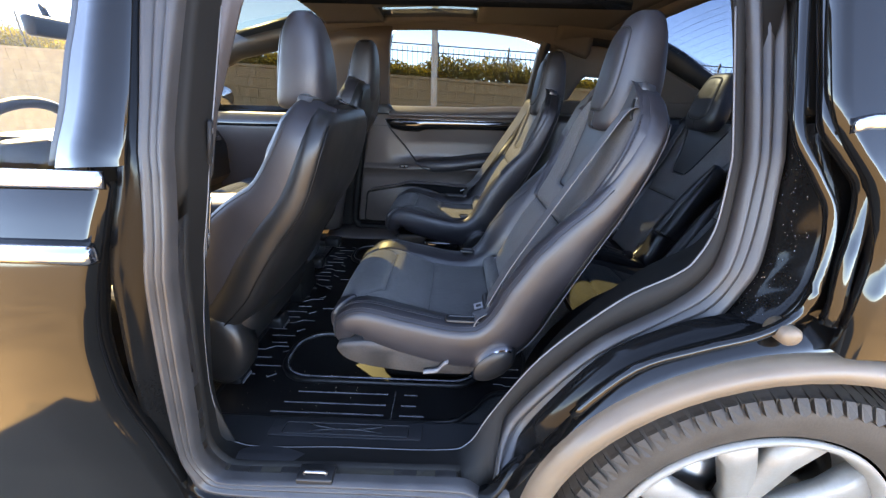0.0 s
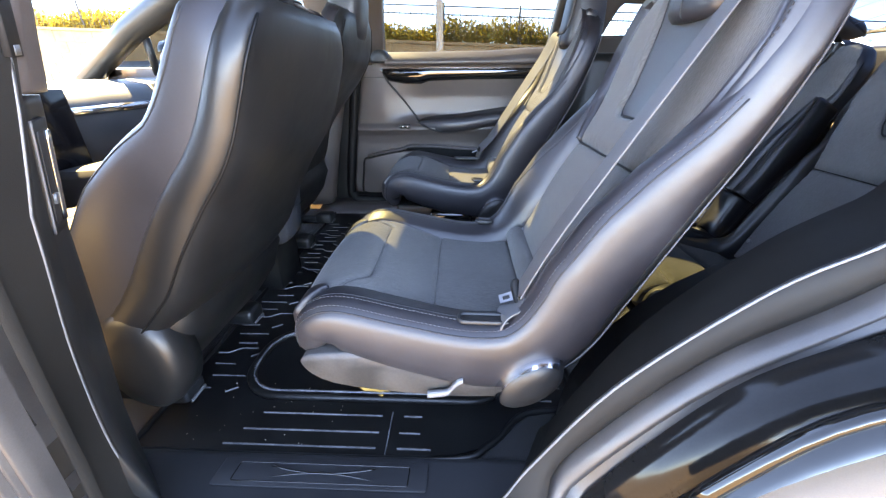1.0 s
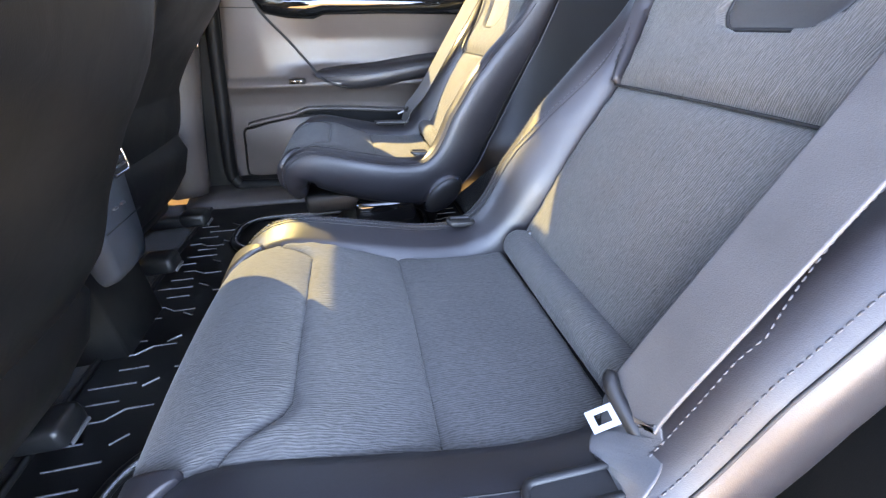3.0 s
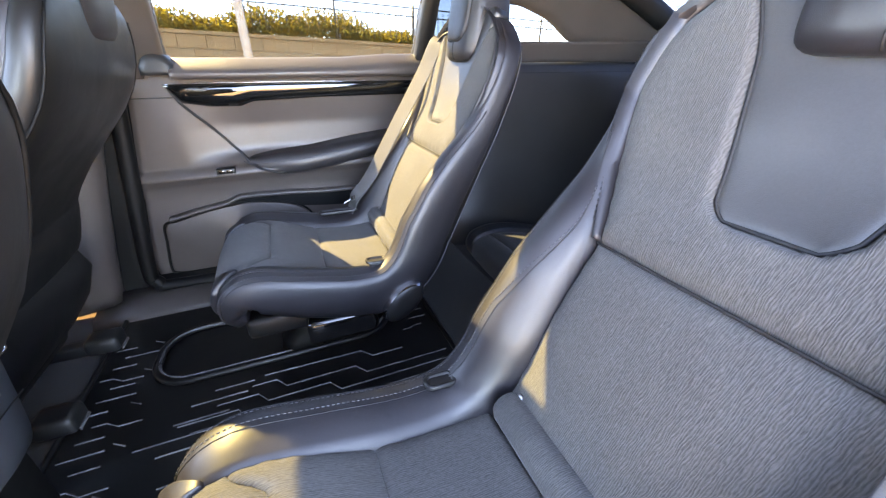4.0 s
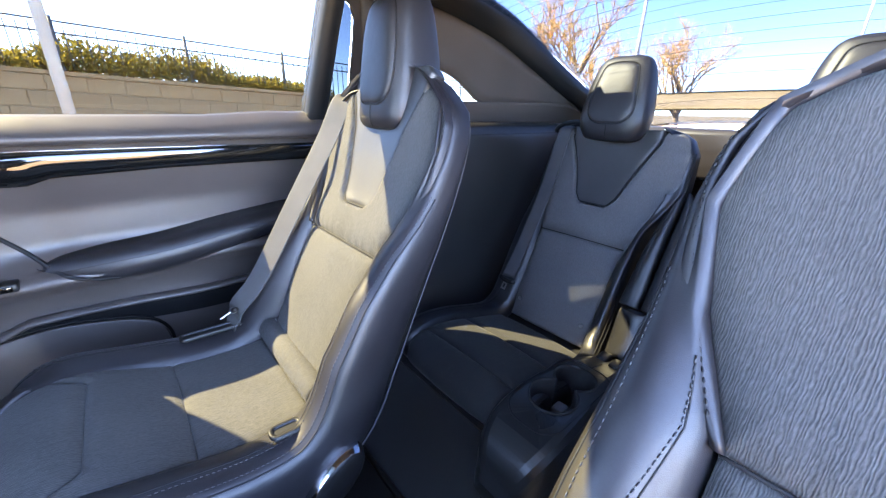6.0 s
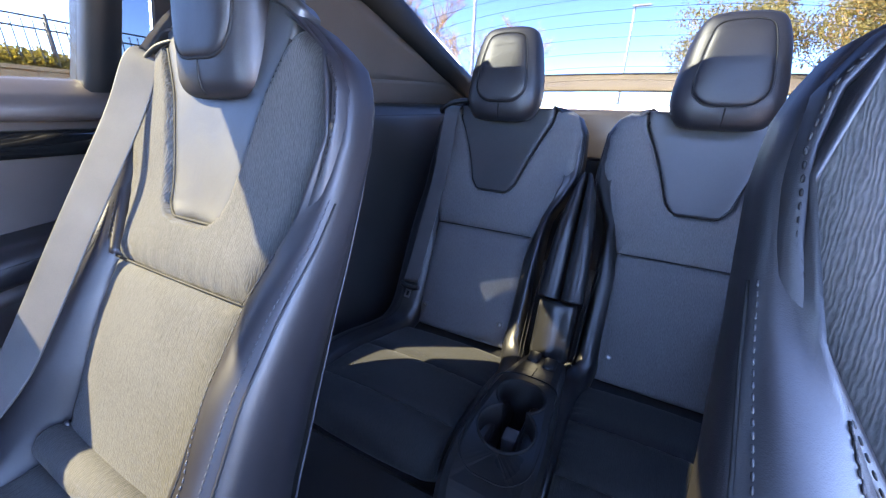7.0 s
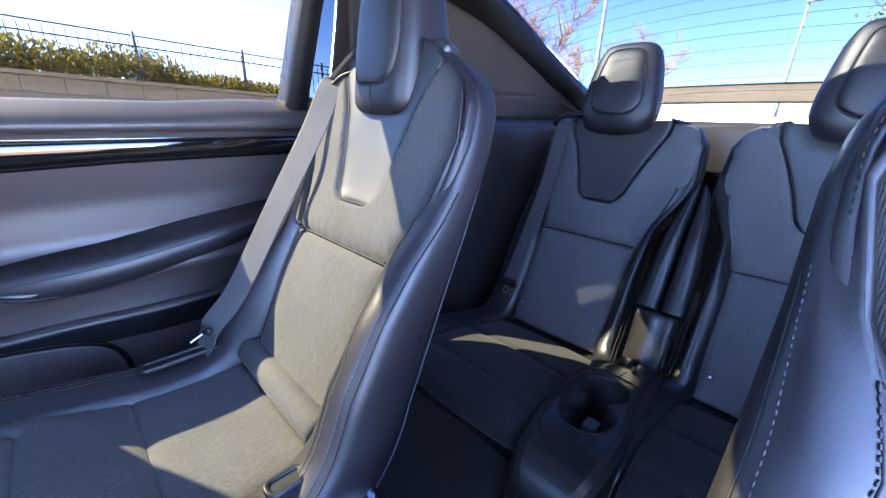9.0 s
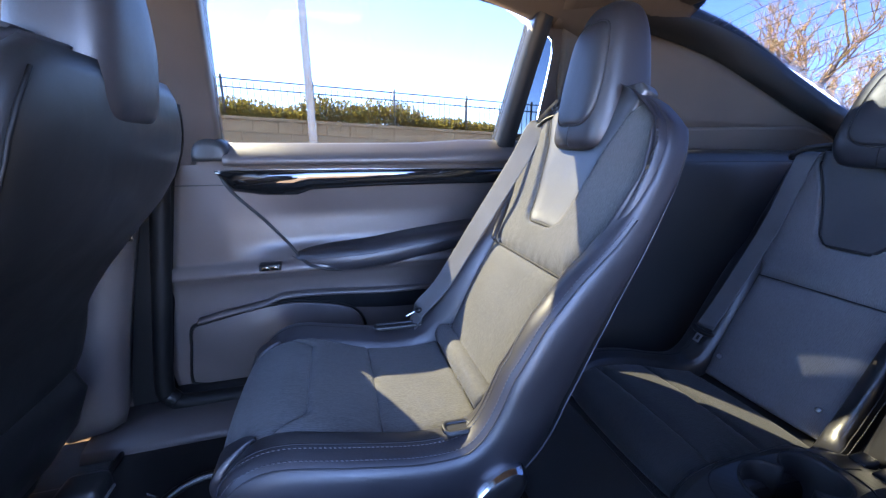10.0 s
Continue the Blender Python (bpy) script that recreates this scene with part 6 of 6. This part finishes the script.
part("rim", tube([tilt @ Vector((.185 * math.cos(a), .185 * math.sin(a), 0)) for a in (2 * math.pi * k / 48 for k in range(48))], .016, 10, loop=True), LEATHER, st)
part("hub", loft([[tilt @ Vector((x, y, z)) for x, y in rounded(0, 0, .07 * q, .085 * q, .04 * q)] for z, q in ((-.02, 1), (.015, 1), (.025, .9))]), PLASTIC, st)
part("badge", merge(plate([tilt @ Vector(p) for p in ((.018, -.022, .0255), (.024, 0, .0255), (.018, .022, .0255), (.012, .020, .0255), (.016, 0, .0255), (.012, -.020, .0255))], tilt.to_3x3() @ Vector((0, 0, .002))),
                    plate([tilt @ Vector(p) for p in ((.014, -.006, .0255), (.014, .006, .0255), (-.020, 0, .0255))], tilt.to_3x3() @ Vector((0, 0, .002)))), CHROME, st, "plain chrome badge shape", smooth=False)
for a in (0, 180):
    part("spoke", tube([tilt @ Vector((0, .07 * math.cos(radians(a)), .0)), tilt @ Vector((0, .18 * math.cos(radians(a)), 0))], .014, 8), PLASTIC, st)
fp = thing("front_pillars", "dark windscreen pillars and roof edge", "pillar", kind="structure", at=(-.8, 0, 1.1))
for s in (-1, 1):
    part("pillar", tube([(-1.55, s * .80, 1.12), (-1.20, s * .76, 1.33), (-.80, s * .71, 1.505), (-.36, s * .67, 1.60)], [.05, .056, .064, .07], 12), SIDE_TRIM, fp)
    part("quarter_bar", tube([(-1.20, s * .84, 1.12), (-1.16, s * .78, 1.30)], .018, 8), PLASTIC, fp)
def screen_strip(stations):
    return loft([[(x, y, z - .05 * (abs(y) / .75) ** 2) for y in np.linspace(-.74, .74, 15)] for x, z in stations], ring=False, caps=False)


ws = part("windscreen", screen_strip(((-1.95, 1.05), (-1.5, 1.30), (-1.0, 1.50), (-.72, 1.575))), GLASS_TINT, None, "large clear windscreen")
tagged(ws, category="windscreen", kind="structure")
part("tinted_band", screen_strip(((-.72, 1.575), (-.6, 1.60), (-.28, 1.655))), GLASS_BAND, ws, "dark tinted upper part of the windscreen")
ffd = thing("front_far_door", "closed front passenger door with side window", "car door", kind="structure", at=(-.8, .85, .45))
part("panel", loft([[(x, .93, .36), (x, .86, .36), (x, .85, .80), (x, .83, 1.0), (x, .80, 1.08), (x, .83, 1.165), (x, .93, 1.17)] for x in (-.36, -.7, -1.1, -1.45)]), PLASTIC_SOFT, ffd)
part("trim_strip", loft([[(x, .81, 1.09), (x, .80, 1.10), (x, .81, 1.125)] for x in (-.40, -.8, -1.35)], ring=False, caps=False), GLOSS, ffd)
part("pane", plate([(-.32, .885, 1.17), (-1.45, .885, 1.17), (-1.1, .80, 1.36), (-.75, .74, 1.50), (-.36, .72, 1.56)], (0, .004, 0)), GLASS_SIDE, ffd, "clear side window", smooth=False)
mir = thing("wing_mirror", "black wing mirror with reflecting glass", "wing mirror", at=(-1.15, 1.02, 1.17))
part("housing", loft([[(-1.19 + q * .02, 1.04 + .10 * r * math.cos(a), 1.25 + .065 * r * math.sin(a)) for a in (2 * math.pi * k / 24 for k in range(24))] for q, r in ((-4, .5), (-3, .85), (0, 1.0), (4, 1.0), (4.5, .96))]), PAINT, mir)
part("mirror_glass", loft([[(x, 1.04 + .10 * r * math.cos(a), 1.25 + .065 * r * math.sin(a)) for a in (2 * math.pi * k / 24 for k in range(24))] for x, r in ((-1.10, .9), (-1.097, .88))]), CHROME, mir, "mirror glass")
part("foot", tube([(-1.19, .90, 1.17), (-1.19, .96, 1.19), (-1.18, 1.0, 1.22)], [.03, .026, .024], 10), PAINT, mir)
rv = thing("rear_view_mirror", "black interior rear-view mirror", "mirror", at=(-.93, 0, 1.45))
part("housing", box((-.95, -.24, 1.425), (-.91, -.06, 1.485), .015, 3), PLASTIC, rv)
part("stem", tube([(-.95, -.14, 1.47), (-.98, -.12, 1.52), (-1.0, -.10, 1.53)], .01, 8), PLASTIC, rv)

wd = thing("raised_door", "black side door hinged at the roof and raised overhead", "car door", kind="structure", at=(.35, -.2, 1.6))
prof = [(-.17, 1.60), (-.20, 1.75), (-.26, 1.95), (-.36, 2.12), (-.50, 2.24), (-.66, 2.29), (-.82, 2.27)]
rows = [[(Vector((x, y, z)), Vector((0, .6, .8))) for y, z in spline(prof, 20)] for x in np.linspace(-.10, .86, 8)]
part("panel", slab_grid(rows, .09), PAINT, wd)


# ---------- outdoors ----------
ground = part("ground", loft([[(x, -400, 0), (x, -30, 0), (x, 0, 0), (x, 6.2, 0), (x, 400, -.2)] for x in (-400, -20, 0, 20, 400)], ring=False, caps=False), ASPHALT, None, "sunlit asphalt car park", smooth=False)
tagged(ground, category="ground", kind="structure")
WALL_Y = 7.0
slope = lambda x: -.045 * (x - .5)
wall = thing("block_wall", "tan concrete block wall", "wall", kind="structure", at=(0, WALL_Y, 0))
part("mortar", plate([(-14, WALL_Y + .012, -.6), (14, WALL_Y + .012, -.9), (14, WALL_Y + .012, 1.57 + slope(14)), (-14, WALL_Y + .012, 1.57 + slope(-14))], (0, .2, 0)), MORTAR, wall, smooth=False)
block = box((-.197, 0, -.095), (.197, .05, .095), .008, 1)
bme = bpy.data.meshes.new("block")
block.to_mesh(bme)
block.free()
bme.materials.append(BLOCK)
rest = bmesh.new()
rng = random.Random(7)
count = 0
for r in range(9):
    for k in range(-26, 27):
        x = k * .4 + (.2 if r % 2 else 0)
        z = 1.47 + slope(x) - r * .2
        dy = rng.uniform(-.004, .004)
        if -4.4 < x < 5.6 and r < 8:
            ob = new("block", bme)
            ob.parent = wall
            ob.location = (x, dy, z)
            ob.rotation_euler = (0, math.atan(.045), 0)
        else:
            box((x - .197, WALL_Y + dy, z - .095), (x + .197, WALL_Y + dy + .05, z + .095), 0, 1, rest)
part("far_blocks", rest, BLOCK, wall, smooth=False, kind="stuff")
part("coping", plate([(-14, WALL_Y - .03, 1.572 + slope(-14)), (14, WALL_Y - .03, 1.572 + slope(14)), (14, WALL_Y - .03, 1.62 + slope(14)), (-14, WALL_Y - .03, 1.62 + slope(-14))], (0, .26, 0)), BLOCK, wall, smooth=False)


def leaf_cloud(bm, centre, radii, count, size, rng, flat=.0):
    """Many small leaves scattered in an uneven lump."""
    c = Vector(centre)
    for _ in range(count):
        d = Vector((rng.gauss(0, 1), rng.gauss(0, 1), rng.gauss(0, 1))).normalized() * (rng.random() ** .4)
        p = c + Vector((d.x * radii[0], d.y * radii[1], d.z * radii[2]))
        s = size * rng.uniform(.6, 1.4)
        q = Euler((rng.uniform(0, 6.3), rng.uniform(0, 6.3), rng.uniform(0, 6.3))).to_matrix()
        v = [bm.verts.new(p + q @ Vector(o)) for o in ((-s, 0, 0), (0, -s * .45, s * .1), (s, 0, 0), (0, s * .45, s * .1))]
        bm.faces.new(v)


hb_ = bmesh.new()
rng = random.Random(11)
x = -12.0
while x < 3.75:
    top = .30 + .10 * math.sin(x * 1.7) + .06 * math.sin(x * 4.1 + 1) + rng.uniform(-.05, .05)
    if x > 3.1:
        top *= .5
    leaf_cloud(hb_, (x, WALL_Y + .75, 1.60 + slope(x) + top * .5), (.40, .45, top * .62 + .1), 1000, .036, rng)
    x += .28
hedge = part("hedge", hb_, LEAF, None, "olive-green hedge on top of the wall", smooth=False)
tagged(hedge, category="hedge", kind="stuff")
fence = thing("fence", "dark iron fence with thin bars behind the hedge", "fence", at=(0, WALL_Y + .5, 1.6))
bars = bmesh.new()
FY = WALL_Y + .45
for k in range(-110, 60):
    x = k * .11
    tube([(x, FY, 1.40 + slope(x)), (x, FY, 2.22 + slope(x))], .0078, 4, bars)
part("bars", bars, IRON, fence, "thin dark fence bars", kind="stuff")
for z in (2.26, 2.12):
    part("rail", tube([(x, FY, z + slope(x)) for x in (-13, -5, 0, 5, 13)], .012, 6), IRON, fence)
for k in range(-7, 8):
    x = 1.5 + k * 1.5
    part("post", tube([(x, FY, 1.4 + slope(x)), (x, FY, 2.32 + slope(x))], .022, 8), IRON, fence)
pole = thing("lamp_pole", "plain white painted steel pole", "pole", at=(.02, 5.4, 0))
part("shaft", tube([(.02, 5.4, -.2), (.02, 5.4, 3), (.02, 5.4, 8)], [.055, .052, .045], 14), WHITE_POLE, pole)


def bare_tree(x, y, h, seed, name_label, twig=TWIG, crown=False, spread=1.0):
    rng = random.Random(seed)
    root = thing("tree", name_label, "tree", "trees behind the car", at=(x, y, 0))
    bm, tw = bmesh.new(), bmesh.new()
    leaves = bmesh.new() if crown else None

    def grow(p, d, length, r, level):
        pts, rad = [p], [r]
        q = p.copy()
        for k in range(4):
            d = (d + Vector((rng.uniform(-.12, .12), rng.uniform(-.12, .12), rng.uniform(-.02, .10)))).normalized()
            q = q + d * length / 4
            pts.append(q.copy())
            rad.append(r * (1 - .14 * (k + 1)))
        tube(pts, rad, 7 if level < 2 else 4, bm if level < 2 else tw)
        if crown and level >= 2:
            leaf_cloud(leaves, q, (.55 * spread, .55 * spread, .42), 36, .056, rng)
        if level < (4 if crown else 5):
            for _ in range((rng.randint(3, 4) if level < 4 else 3) if level else 7):
                a, t = rng.uniform(0, 6.28), rng.uniform(.45, .9)
                base = pts[rng.randint(2, 4)]
                nd = (d * math.cos(t) + Vector((math.cos(a), math.sin(a), .25)) * math.sin(t) * spread).normalized()
                grow(base, nd, length * rng.uniform(.55, .78), r * (.5 if level < 3 else .72), level + 1)

    grow(Vector((x, y, -.1)), Vector((0, 0, 1)), h * .34, h * .022, 0)
    part("trunk", bm, BARK, root, "brown bark trunk and limbs")
    part("twigs", tw, twig, root, "fine bare twigs", kind="stuff")
    if crown:
        part("crown", leaves, LEAF_B, root, "olive-brown leafy crown", smooth=False, kind="stuff")


bare_tree(17, 9.5, 8.0, 3, "bare reddish-brown tree beyond the car park")
bare_tree(20, 6.4, 7.0, 5, "bare reddish-brown tree beyond the car park")
bare_tree(18, -2.6, 6.4, 8, "yellow-olive leafy tree beyond the car park", crown=True, spread=1.15)
bare_tree(17.5, -5.0, 7.6, 9, "yellow-olive leafy tree beyond the car park", crown=True, spread=1.15)
bare_tree(24, 12.5, 7.5, 12, "bare reddish-brown tree beyond the car park")
for px, py in ((16, 6.9), (18, -6.8), (26, 1.9)):
    lp = thing("street_lamp", "white steel street lamp pole", "street lamp", "street lamps", at=(px, py, 0))
    part("shaft", tube([(px, py, -.2), (px, py, 3), (px, py, 6.3)], [.08, .07, .05], 10), WHITE_POLE, lp)
    part("lamp_head", loft([[(px + a, py - b, 6.30 + c) for a, c in ((-.12, 0), (.12, 0), (.10, .08), (-.10, .08))] for b in (-.1, .2, .75, .8)]), WHITE_POLE, lp, "flat lamp head")
